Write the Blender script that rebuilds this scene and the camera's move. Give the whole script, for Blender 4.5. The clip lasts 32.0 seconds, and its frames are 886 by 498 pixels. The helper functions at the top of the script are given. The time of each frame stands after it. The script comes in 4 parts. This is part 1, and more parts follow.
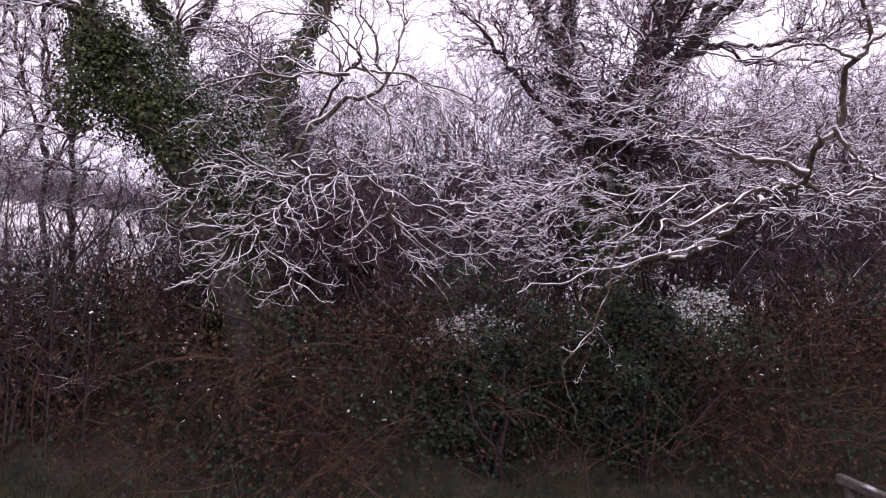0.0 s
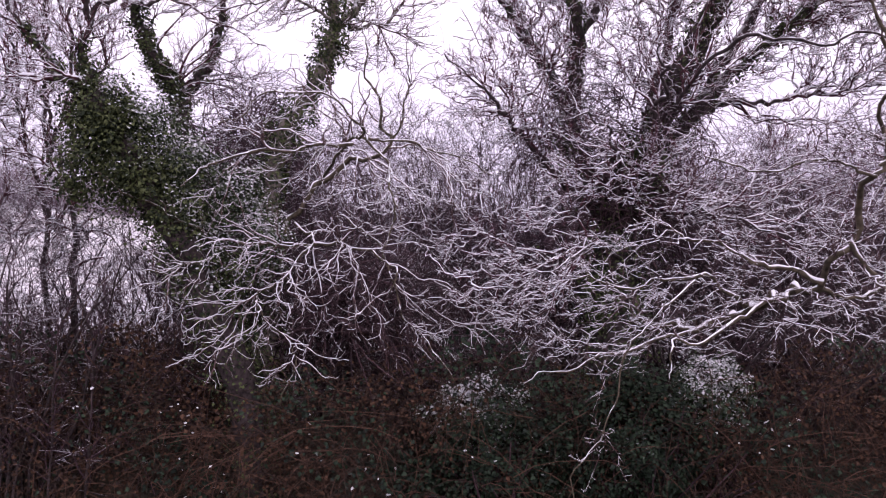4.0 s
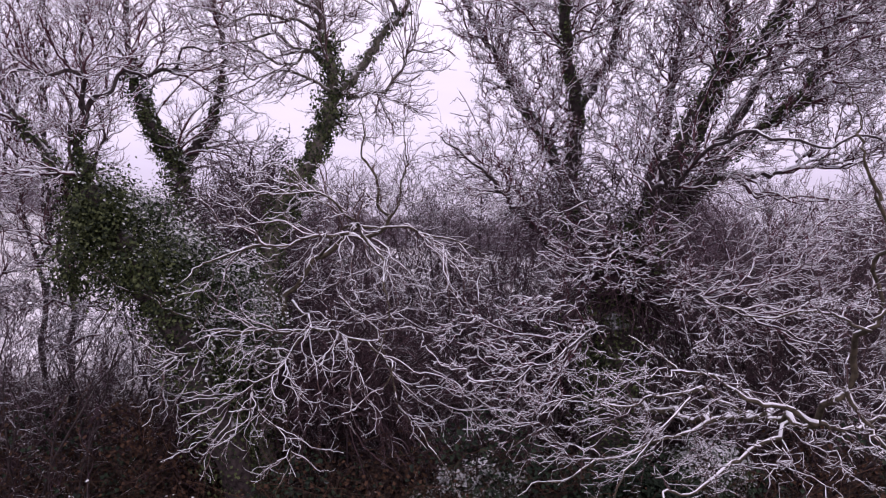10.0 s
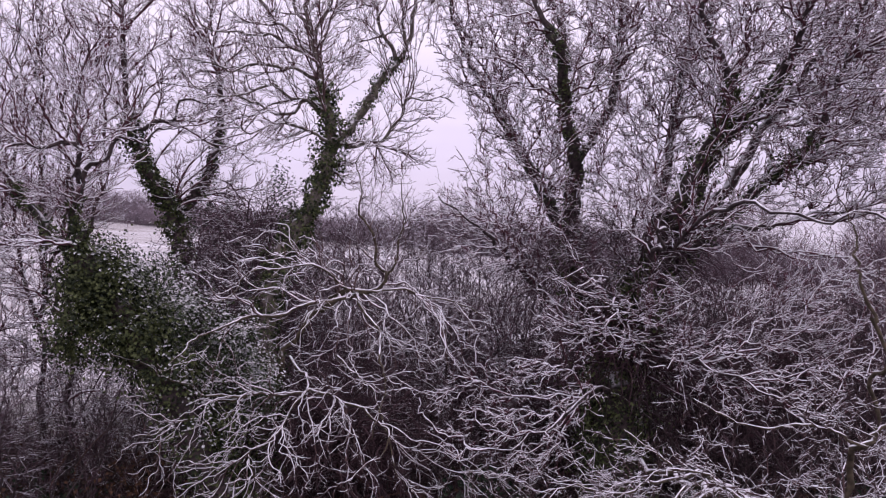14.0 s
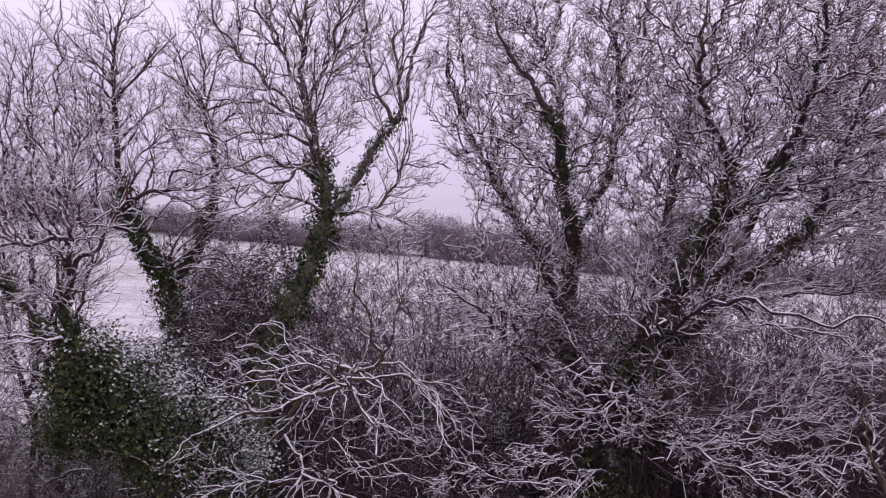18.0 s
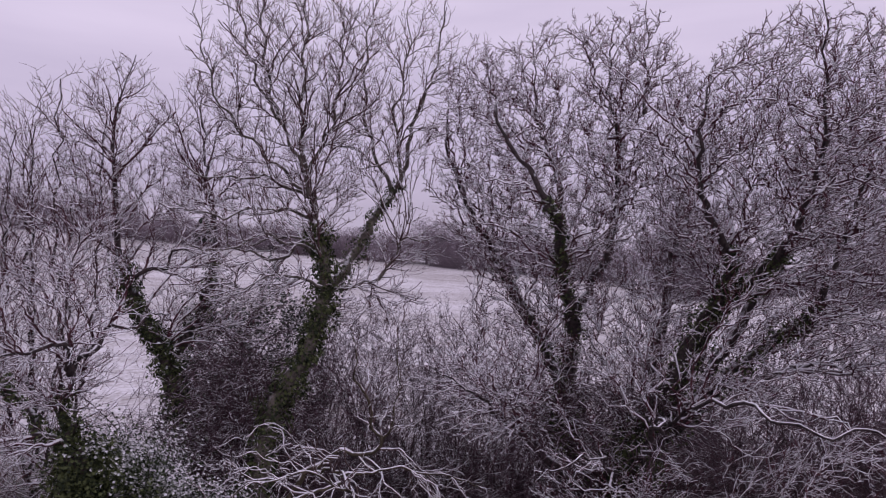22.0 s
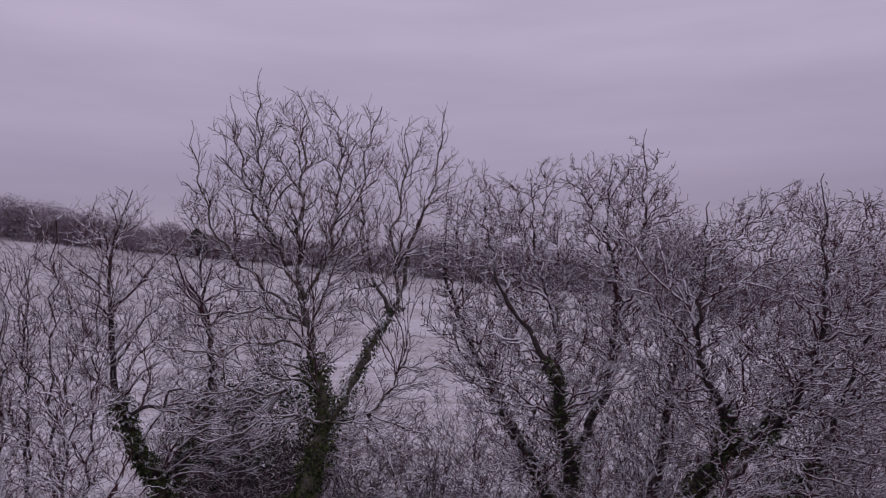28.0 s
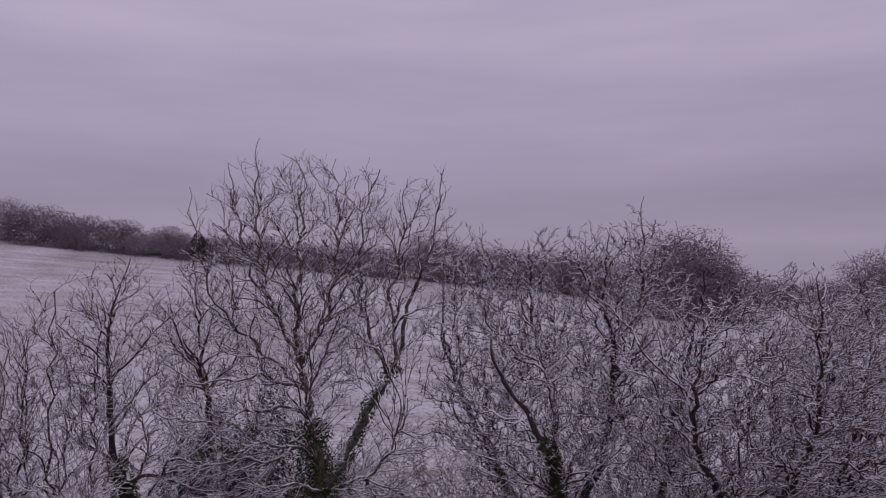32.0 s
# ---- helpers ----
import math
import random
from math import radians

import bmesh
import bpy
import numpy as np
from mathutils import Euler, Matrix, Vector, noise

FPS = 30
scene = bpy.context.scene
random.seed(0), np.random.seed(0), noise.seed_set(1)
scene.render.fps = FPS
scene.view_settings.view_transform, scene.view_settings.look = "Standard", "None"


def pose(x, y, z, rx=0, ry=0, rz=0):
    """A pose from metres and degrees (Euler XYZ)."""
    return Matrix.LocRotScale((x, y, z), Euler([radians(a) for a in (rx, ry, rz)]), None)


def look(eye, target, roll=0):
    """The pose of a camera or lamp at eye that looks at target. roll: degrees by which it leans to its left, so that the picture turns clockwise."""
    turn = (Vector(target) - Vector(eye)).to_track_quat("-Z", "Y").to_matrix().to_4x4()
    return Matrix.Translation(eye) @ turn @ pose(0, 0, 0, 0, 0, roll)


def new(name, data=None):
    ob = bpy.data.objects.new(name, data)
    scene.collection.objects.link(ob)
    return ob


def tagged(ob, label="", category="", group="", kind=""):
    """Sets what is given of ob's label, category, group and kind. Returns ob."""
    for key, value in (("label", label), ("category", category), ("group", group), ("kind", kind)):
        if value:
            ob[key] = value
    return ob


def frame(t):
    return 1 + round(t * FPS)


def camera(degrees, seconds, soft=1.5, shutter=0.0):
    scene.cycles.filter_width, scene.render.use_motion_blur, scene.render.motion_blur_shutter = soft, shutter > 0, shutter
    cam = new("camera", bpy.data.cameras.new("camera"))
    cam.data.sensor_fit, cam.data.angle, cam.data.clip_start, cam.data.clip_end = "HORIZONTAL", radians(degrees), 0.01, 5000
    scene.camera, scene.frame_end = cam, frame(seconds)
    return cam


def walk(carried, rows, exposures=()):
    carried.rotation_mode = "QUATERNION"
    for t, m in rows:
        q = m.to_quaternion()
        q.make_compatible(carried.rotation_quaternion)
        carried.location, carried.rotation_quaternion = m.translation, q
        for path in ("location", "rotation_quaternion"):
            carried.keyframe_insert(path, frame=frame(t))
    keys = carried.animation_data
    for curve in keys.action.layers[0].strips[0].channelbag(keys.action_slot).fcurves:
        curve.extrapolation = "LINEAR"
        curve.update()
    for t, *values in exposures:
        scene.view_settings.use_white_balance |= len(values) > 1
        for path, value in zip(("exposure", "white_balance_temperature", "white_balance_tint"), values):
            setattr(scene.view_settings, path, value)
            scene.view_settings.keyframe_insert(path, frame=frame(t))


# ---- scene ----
cam = camera(62, 32.0, soft=1.25)
# seconds, place in metres, pitch, roll, yaw: a slow climb on a steady mount
PATH = [
    (0.0, -0.000, -0.000, 3.400, 1.56, 0.11, -0.72),
    (0.5, -0.015, -0.001, 3.542, 1.57, 0.11, -0.68),
    (1.0, -0.027, 0.003, 3.677, 1.57, 0.12, -0.61),
    (1.5, -0.033, 0.012, 3.796, 1.58, 0.14, -0.55),
    (2.0, -0.033, 0.028, 3.923, 1.59, 0.14, -0.50),
    (2.5, -0.029, 0.048, 4.068, 1.59, 0.15, -0.45),
    (3.0, -0.019, 0.072, 4.231, 1.61, 0.14, -0.40),
    (3.5, -0.007, 0.100, 4.376, 1.62, 0.14, -0.37),
    (5.5, 0.055, 0.197, 4.747, 1.67, 0.16, -0.07),
    (6.0, 0.072, 0.201, 4.850, 1.68, 0.16, -0.02),
    (6.5, 0.083, 0.204, 4.940, 1.69, 0.16, 0.04),
    (7.0, 0.093, 0.205, 5.038, 1.70, 0.16, 0.10),
    (7.5, 0.102, 0.201, 5.152, 1.71, 0.16, 0.14),
    (8.0, 0.113, 0.192, 5.281, 1.72, 0.16, 0.17),
    (8.5, 0.130, 0.175, 5.418, 1.72, 0.14, 0.19),
    (9.0, 0.152, 0.159, 5.560, 1.71, 0.12, 0.21),
    (9.5, 0.171, 0.151, 5.687, 1.69, 0.10, 0.24),
    (10.0, 0.180, 0.150, 5.835, 1.67, 0.08, 0.26),
    (10.5, 0.180, 0.152, 5.973, 1.65, 0.07, 0.28),
    (11.0, 0.182, 0.151, 6.102, 1.63, 0.06, 0.31),
    (11.5, 0.194, 0.152, 6.213, 1.59, 0.05, 0.37),
    (12.0, 0.222, 0.155, 6.338, 1.55, 0.05, 0.45),
    (12.5, 0.252, 0.159, 6.463, 1.51, 0.06, 0.52),
    (13.0, 0.277, 0.163, 6.593, 1.47, 0.08, 0.58),
    (13.5, 0.289, 0.168, 6.717, 1.45, 0.10, 0.60),
    (14.0, 0.290, 0.171, 6.857, 1.44, 0.11, 0.59),
    (14.5, 0.279, 0.180, 7.005, 1.44, 0.11, 0.57),
    (16.5, 0.242, 0.251, 7.591, 1.45, 0.09, 0.13),
    (17.0, 0.237, 0.266, 7.781, 1.47, 0.10, 0.11),
    (17.5, 0.235, 0.274, 7.978, 1.48, 0.11, 0.08),
    (18.0, 0.234, 0.273, 8.166, 1.50, 0.12, 0.06),
    (18.5, 0.235, 0.264, 8.346, 1.52, 0.13, 0.05),
    (19.0, 0.237, 0.253, 8.531, 1.54, 0.14, 0.04),
    (19.5, 0.236, 0.243, 8.695, 1.57, 0.15, 0.05),
    (20.0, 0.235, 0.238, 8.866, 1.59, 0.17, 0.05),
    (20.5, 0.239, 0.238, 9.030, 1.61, 0.17, 0.07),
    (21.0, 0.249, 0.243, 9.196, 1.63, 0.16, 0.09),
    (21.5, 0.257, 0.243, 9.362, 1.64, 0.14, 0.13),
    (22.0, 0.261, 0.231, 9.563, 1.65, 0.14, 0.13),
    (22.5, 0.255, 0.216, 9.765, 1.66, 0.13, 0.11),
    (23.0, 0.236, 0.209, 9.971, 1.66, 0.13, 0.06),
    (23.5, 0.212, 0.207, 10.170, 1.66, 0.12, -0.01),
    (24.0, 0.189, 0.205, 10.381, 1.65, 0.12, -0.07),
    (24.5, 0.173, 0.205, 10.617, 1.65, 0.12, -0.12),
    (25.0, 0.164, 0.208, 10.865, 1.64, 0.13, -0.15),
    (25.5, 0.162, 0.209, 11.095, 1.64, 0.13, -0.17),
    (27.5, 0.173, 0.208, 11.893, 1.67, 0.13, -0.32),
    (28.0, 0.199, 0.187, 12.092, 1.66, 0.13, -0.31),
    (28.5, 0.221, 0.157, 12.281, 1.65, 0.13, -0.30),
    (29.0, 0.238, 0.127, 12.465, 1.63, 0.12, -0.29),
    (29.5, 0.250, 0.108, 12.637, 1.61, 0.12, -0.28),
    (30.0, 0.258, 0.099, 12.799, 1.58, 0.12, -0.28),
    (30.5, 0.261, 0.098, 12.940, 1.56, 0.12, -0.27),
    (31.0, 0.261, 0.104, 13.088, 1.54, 0.11, -0.27),
    (31.5, 0.260, 0.113, 13.239, 1.52, 0.11, -0.26),
    (32.0, 0.261, 0.123, 13.400, 1.52, 0.10, -0.26),
]
EXPOSURES = [(0.0, 0.86, 6540, 22), (3.5, 0.74, 6490, 23), (6.0, 0.61, 6440, 23), (9.0, 0.40, 6410, 23), (14.0, 0.23, 6420, 23), (19.0, -0.04, 6360, 24),
             (23.0, -0.50, 6300, 25), (28.0, -0.95, 6240, 26), (32.0, -1.04, 6240, 26)]
walk(cam, [(t, pose(x, y, z, 90 + p, r, yw)) for t, x, y, z, p, r, yw in PATH], EXPOSURES)

# ---------------------------------------------------------------- light
rng = np.random.default_rng(7)
W = bpy.data.worlds.new("overcast_sky")
scene.world = W
W.use_nodes = True
wn, wl = W.node_tree.nodes, W.node_tree.links
wn.clear()
w_out = wn.new("ShaderNodeOutputWorld")
w_bg = wn.new("ShaderNodeBackground")
w_tc = wn.new("ShaderNodeTexCoord")
w_sep = wn.new("ShaderNodeSeparateXYZ")
w_ramp = wn.new("ShaderNodeValToRGB")
w_map = wn.new("ShaderNodeMapping")
w_noise = wn.new("ShaderNodeTexNoise")
w_mul = wn.new("ShaderNodeMixRGB")
w_add = wn.new("ShaderNodeMixRGB")
w_sky = wn.new("ShaderNodeTexSky")
w_nr = wn.new("ShaderNodeValToRGB")
w_sky.sky_type, w_sky.sun_disc = "NISHITA", False
w_sky.sun_elevation, w_sky.sun_rotation = radians(24), radians(150)
wl.new(w_tc.outputs["Generated"], w_sep.inputs[0])
wl.new(w_sep.outputs["Z"], w_ramp.inputs[0])
cr = w_ramp.color_ramp
cr.elements[0].position, cr.elements[0].color = 0.0, (0.60, 0.55, 0.655, 1)
cr.elements[1].position, cr.elements[1].color = 0.8, (1.04, 0.98, 1.10, 1)
for at, c in ((0.035, (0.63, 0.575, 0.685)), (0.085, (0.59, 0.535, 0.65)), (0.15, (0.69, 0.63, 0.77)), (0.30, (0.82, 0.76, 0.90))):
    cr.elements.new(at).color = (*c, 1)
w_map.inputs["Scale"].default_value = (1.6, 1.6, 11.0)
wl.new(w_tc.outputs["Generated"], w_map.inputs[0])
wl.new(w_map.outputs[0], w_noise.inputs["Vector"])
w_noise.inputs["Scale"].default_value, w_noise.inputs["Detail"].default_value = 1.3, 4.0
w_nr.color_ramp.elements[0].position, w_nr.color_ramp.elements[0].color = 0.3, (0.90, 0.90, 0.92, 1)
w_nr.color_ramp.elements[1].position, w_nr.color_ramp.elements[1].color = 0.7, (1.08, 1.08, 1.07, 1)
wl.new(w_noise.outputs[0], w_nr.inputs[0])
w_mul.blend_type = "MULTIPLY"; w_mul.inputs[0].default_value = 1.0
wl.new(w_ramp.outputs[0], w_mul.inputs[1]); wl.new(w_nr.outputs[0], w_mul.inputs[2])
w_add.blend_type = "ADD"; w_add.inputs[0].default_value = 0.004
wl.new(w_mul.outputs[0], w_add.inputs[1]); wl.new(w_sky.outputs[0], w_add.inputs[2])
wl.new(w_add.outputs[0], w_bg.inputs[0])
w_bg.inputs[1].default_value = 1.0
wl.new(w_bg.outputs[0], w_out.inputs[0])

sun = new("sun", bpy.data.lights.new("sun", "SUN"))
sun.data.energy, sun.data.angle, sun.data.color = 0.5, radians(40), (1.0, 0.95, 0.97)
sun.matrix_world = look((20, -40, 45), (0, 12, 4))


# ---------------------------------------------------------------- materials
def nodes_of(name):
    m = bpy.data.materials.new(name)
    m.use_nodes = True
    n, l = m.node_tree.nodes, m.node_tree.links
    return m, n, l, n["Principled BSDF"]


def ramp(n, stops):
    r = n.new("ShaderNodeValToRGB")
    r.color_ramp.elements[0].position, r.color_ramp.elements[0].color = stops[0][0], (*stops[0][1], 1)
    r.color_ramp.elements[1].position, r.color_ramp.elements[1].color = stops[-1][0], (*stops[-1][1], 1)
    for p, c in stops[1:-1]:
        r.color_ramp.elements.new(p).color = (*c, 1)
    return r


def noise_tex(n, l, scale, detail=4.0, coord="Object", stretch=None):
    tc = n.new("ShaderNodeTexCoord")
    nt = n.new("ShaderNodeTexNoise")
    nt.inputs["Scale"].default_value, nt.inputs["Detail"].default_value = scale, detail
    if stretch:
        mp = n.new("ShaderNodeMapping")
        mp.inputs["Scale"].default_value = stretch
        l.new(tc.outputs[coord], mp.inputs[0])
        l.new(mp.outputs[0], nt.inputs["Vector"])
    else:
        l.new(tc.outputs[coord], nt.inputs["Vector"])
    return nt


SNOW = (0.76, 0.76, 0.80)


def snowy(name, dark, light, scale, lo, hi, rough=0.85, patch=0.5, patch_scale=5.0, island=0.0):
    """A bark or leaf surface with settled snow on the faces that look up."""
    m, n, l, b = nodes_of(name)
    base = ramp(n, [(0.3, dark), (0.7, light)])
    nt = noise_tex(n, l, scale, 5.0)
    geo = n.new("ShaderNodeNewGeometry")
    if island:
        mx = n.new("ShaderNodeMath"); mx.operation = "MULTIPLY_ADD"
        mx.inputs[1].default_value, mx.inputs[2].default_value = island, -island / 2
        l.new(geo.outputs["Random Per Island"], mx.inputs[0])
        ad = n.new("ShaderNodeMath"); ad.operation = "ADD"
        l.new(nt.outputs[0], ad.inputs[0]); l.new(mx.outputs[0], ad.inputs[1])
        l.new(ad.outputs[0], base.inputs[0])
    else:
        l.new(nt.outputs[0], base.inputs[0])
    sep = n.new("ShaderNodeSeparateXYZ")
    l.new(geo.outputs["Normal"], sep.inputs[0])
    pn = noise_tex(n, l, patch_scale, 3.0)
    off = n.new("ShaderNodeMath"); off.operation = "MULTIPLY_ADD"
    off.inputs[1].default_value, off.inputs[2].default_value = patch * 2, -patch
    l.new(pn.outputs[0], off.inputs[0])
    sm = n.new("ShaderNodeMath"); sm.operation = "ADD"
    l.new(sep.outputs["Z"], sm.inputs[0]); l.new(off.outputs[0], sm.inputs[1])
    mr = n.new("ShaderNodeMapRange"); mr.interpolation_type = "SMOOTHSTEP"
    mr.inputs["From Min"].default_value, mr.inputs["From Max"].default_value = lo, hi
    l.new(sm.outputs[0], mr.inputs["Value"])
    mix = n.new("ShaderNodeMixRGB")
    l.new(mr.outputs[0], mix.inputs[0]); l.new(base.outputs[0], mix.inputs[1])
    mix.inputs[2].default_value = (*SNOW, 1)
    l.new(mix.outputs[0], b.inputs["Base Color"])
    b.inputs["Roughness"].default_value = rough
    b.inputs["Specular IOR Level"].default_value = 0.25
    bp = n.new("ShaderNodeBump")
    bp.inputs["Strength"].default_value, bp.inputs["Distance"].default_value = 0.5, 0.01
    l.new(nt.outputs[0], bp.inputs["Height"])
    l.new(bp.outputs[0], b.inputs["Normal"])
    return m


M_BARK = snowy("bark_grey_brown", (0.018, 0.013, 0.014), (0.085, 0.064, 0.064), 14, 0.42, 0.75, patch=0.5)
M_BARK_PALE = snowy("bark_olive_snowed", (0.03, 0.024, 0.016), (0.12, 0.096, 0.066), 12, 0.4, 0.7, patch=0.8)
M_BRANCH = snowy("branch_snowed", (0.034, 0.012, 0.017), (0.14, 0.056, 0.070), 18, 0.12, 0.30, patch=1.5, patch_scale=6)
M_BARK_ASH = snowy("ash_bark_olive_grey", (0.05, 0.042, 0.036), (0.19, 0.165, 0.145), 13, 0.42, 0.75, patch=0.5)
M_BRANCH_ASH = snowy("ash_branch_snowed", (0.040, 0.023, 0.024), (0.16, 0.098, 0.100), 16, 0.14, 0.32, patch=1.4, patch_scale=6)
M_TWIG = snowy("twig_snowed", (0.032, 0.009, 0.015), (0.160, 0.048, 0.070), 9, 0.20, 0.36, patch=1.8, patch_scale=8)
M_TWIG_RED = snowy("red_brown_twig", (0.038, 0.012, 0.016), (0.165, 0.060, 0.069), 9, 0.16, 0.34, patch=1.6, patch_scale=7)
M_TWIG_DARK = snowy("twig_dark", (0.034, 0.020, 0.026), (0.108, 0.064, 0.080), 9, 0.7, 1.05, patch=0.8, patch_scale=4)
M_BARE = snowy("bare_thicket_twig", (0.026, 0.0145, 0.0175), (0.085, 0.048, 0.056), 7, 0.9, 1.4, patch=0.9, patch_scale=1.2, island=0.6)
M_THICKET = snowy("thicket_twig", (0.038, 0.021, 0.029), (0.130, 0.078, 0.098), 7, 0.9, 1.45, patch=0.9, patch_scale=1.5, island=0.5)
M_FROST = snowy("thicket_twig_frosted", (0.038, 0.024, 0.030), (0.125, 0.085, 0.102), 7, 0.6, 1.15, patch=0.9, patch_scale=1.5, island=0.5)
M_DROOP = snowy("drooping_twig_snowed", (0.060, 0.036, 0.036), (0.18, 0.115, 0.112), 12, 0.12, 0.40, patch=0.8, patch_scale=9)
M_FRONT = snowy("overhanging_twig_snowed", (0.042, 0.026, 0.027), (0.14, 0.085, 0.088), 12, 0.42, 0.62, patch=1.3, patch_scale=8)
M_BRAMBLE = snowy("bramble_stem", (0.022, 0.013, 0.010), (0.088, 0.046, 0.031), 6, 1.25, 1.7, patch=0.5, island=0.8)
M_IVY = snowy("ivy_leaf", (0.014, 0.022, 0.009), (0.080, 0.097, 0.036), 3, 1.15, 1.5, rough=0.65, patch=0.5, patch_scale=1.2, island=0.9)
M_IVY_SNOW = snowy("ivy_leaf_snowed", (0.018, 0.030, 0.012), (0.06, 0.085, 0.034), 3, 0.15, 1.1, rough=0.6, patch=0.6, patch_scale=2.2, island=0.9)
M_HOLLY = snowy("holly_leaf", (0.007, 0.014, 0.008), (0.020, 0.036, 0.018), 3, 1.0, 1.5, rough=0.65, patch=0.5, patch_scale=1.5, island=0.9)
M_DEAD = snowy("dead_leaf", (0.018, 0.010, 0.007), (0.07, 0.035, 0.02), 5, 1.0, 1.6, patch=0.5, island=0.9)
# distant twigs: the aerial haze is put into these pale colours
M_FAR_HAZED = snowy("far_twig_hazed", (0.16, 0.128, 0.150), (0.28, 0.228, 0.262), 0.25, 1.3, 1.9, patch=0.4, patch_scale=0.3)

# ground: rough grass by the hedge, leaf litter under it, thin snow with grass showing on the field
M_GROUND, n, l, b = nodes_of("snowy_field_and_grass")
g_fine = noise_tex(n, l, 3.0, 8.0)
g_rows = noise_tex(n, l, 1.0, 5.0, stretch=(0.10, 0.45, 0.1))
g_big = noise_tex(n, l, 0.05, 6.0)
a1 = n.new("ShaderNodeMath"); a1.operation = "MULTIPLY_ADD"; a1.inputs[1].default_value = 0.55
l.new(g_rows.outputs[0], a1.inputs[0]); l.new(g_fine.outputs[0], a1.inputs[2])
a2 = n.new("ShaderNodeMath"); a2.operation = "MULTIPLY_ADD"; a2.inputs[1].default_value = 0.6
l.new(g_big.outputs[0], a2.inputs[0]); l.new(a1.outputs[0], a2.inputs[2])
snow_r = ramp(n, [(0.64, (0.28, 0.252, 0.235)), (0.78, (0.46, 0.44, 0.445)), (0.95, (0.70, 0.69, 0.72))])
a3 = n.new("ShaderNodeMath"); a3.operation = "MULTIPLY_ADD"; a3.inputs[1].default_value, a3.inputs[2].default_value = 0.75, 0.0
l.new(a2.outputs[0], a3.inputs[0]); l.new(a3.outputs[0], snow_r.inputs[0])
lawn_r = ramp(n, [(0.35, (0.013, 0.012, 0.008)), (0.55, (0.032, 0.027, 0.016)), (0.75, (0.065, 0.046, 0.034))])
l.new(g_fine.outputs[0], lawn_r.inputs[0])
tc = n.new("ShaderNodeTexCoord"); sp = n.new("ShaderNodeSeparateXYZ")
l.new(tc.outputs["Object"], sp.inputs[0])
ed = n.new("ShaderNodeMath"); ed.operation = "MULTIPLY_ADD"; ed.inputs[1].default_value = 12.0
l.new(g_fine.outputs[0], ed.inputs[0]); l.new(sp.outputs["Y"], ed.inputs[2])
mr = n.new("ShaderNodeMapRange"); mr.inputs["From Min"].default_value, mr.inputs["From Max"].default_value = 36.0, 43.0
l.new(ed.outputs[0], mr.inputs["Value"])
mix = n.new("ShaderNodeMixRGB")
l.new(mr.outputs[0], mix.inputs[0]); l.new(lawn_r.outputs[0], mix.inputs[1]); l.new(snow_r.outputs[0], mix.inputs[2])
l.new(mix.outputs[0], b.inputs["Base Color"]); b.inputs["Roughness"].default_value = 0.9
bp = n.new("ShaderNodeBump"); bp.inputs["Strength"].default_value, bp.inputs["Distance"].default_value = 0.6, 0.08
l.new(g_fine.outputs[0], bp.inputs["Height"]); l.new(bp.outputs[0], b.inputs["Normal"])

M_WOOD = snowy("weathered_timber", (0.025, 0.021, 0.019), (0.085, 0.072, 0.064), 10, 0.95, 1.3, patch=0.6, patch_scale=6)


# ---------------------------------------------------------------- mesh helpers
def mesh_from(name, verts, faces, mat, smooth=True):
    """faces: an array of triangles or of quads."""
    me = bpy.data.meshes.new(name)
    verts = np.ascontiguousarray(verts, dtype=np.float32).reshape(-1, 3)
    faces = np.ascontiguousarray(faces, dtype=np.int32)
    k = faces.shape[1]
    me.vertices.add(len(verts)); me.vertices.foreach_set("co", verts.ravel())
    me.loops.add(faces.size); me.loops.foreach_set("vertex_index", faces.ravel())
    me.polygons.add(len(faces)); me.polygons.foreach_set("loop_start", np.arange(0, faces.size, k, dtype=np.int32))
    me.polygons.foreach_set("use_smooth", np.full(len(faces), smooth))
    me.materials.append(mat)
    me.update(calc_edges=True)
    return me


def thing(name, label, category, at=(0, 0, 0), group="", kind=""):
    ob = new(name)
    ob.location = at
    ob.empty_display_size = 0.2
    return tagged(ob, label, category, group, kind)


def part(name, me, parent, label="", kind=""):
    ob = new(name, me)
    if parent is not None:
        ob.parent = parent
        if parent.parent is None:
            ob.matrix_parent_inverse = Matrix.Translation(parent.location).inverted()
    return tagged(ob, label, "", "", kind)


def unit(v):
    return v / np.maximum(np.linalg.norm(v, axis=-1, keepdims=True), 1e-9)


LADEN = {M_BARK: 0.6, M_BARK_ASH: 0.6, M_BARK_PALE: 0.7, M_BRANCH: 0.9, M_BRANCH_ASH: 0.9, M_TWIG: 1.0, M_TWIG_RED: 1.0, M_DROOP: 0.75, M_FRONT: 0.6}


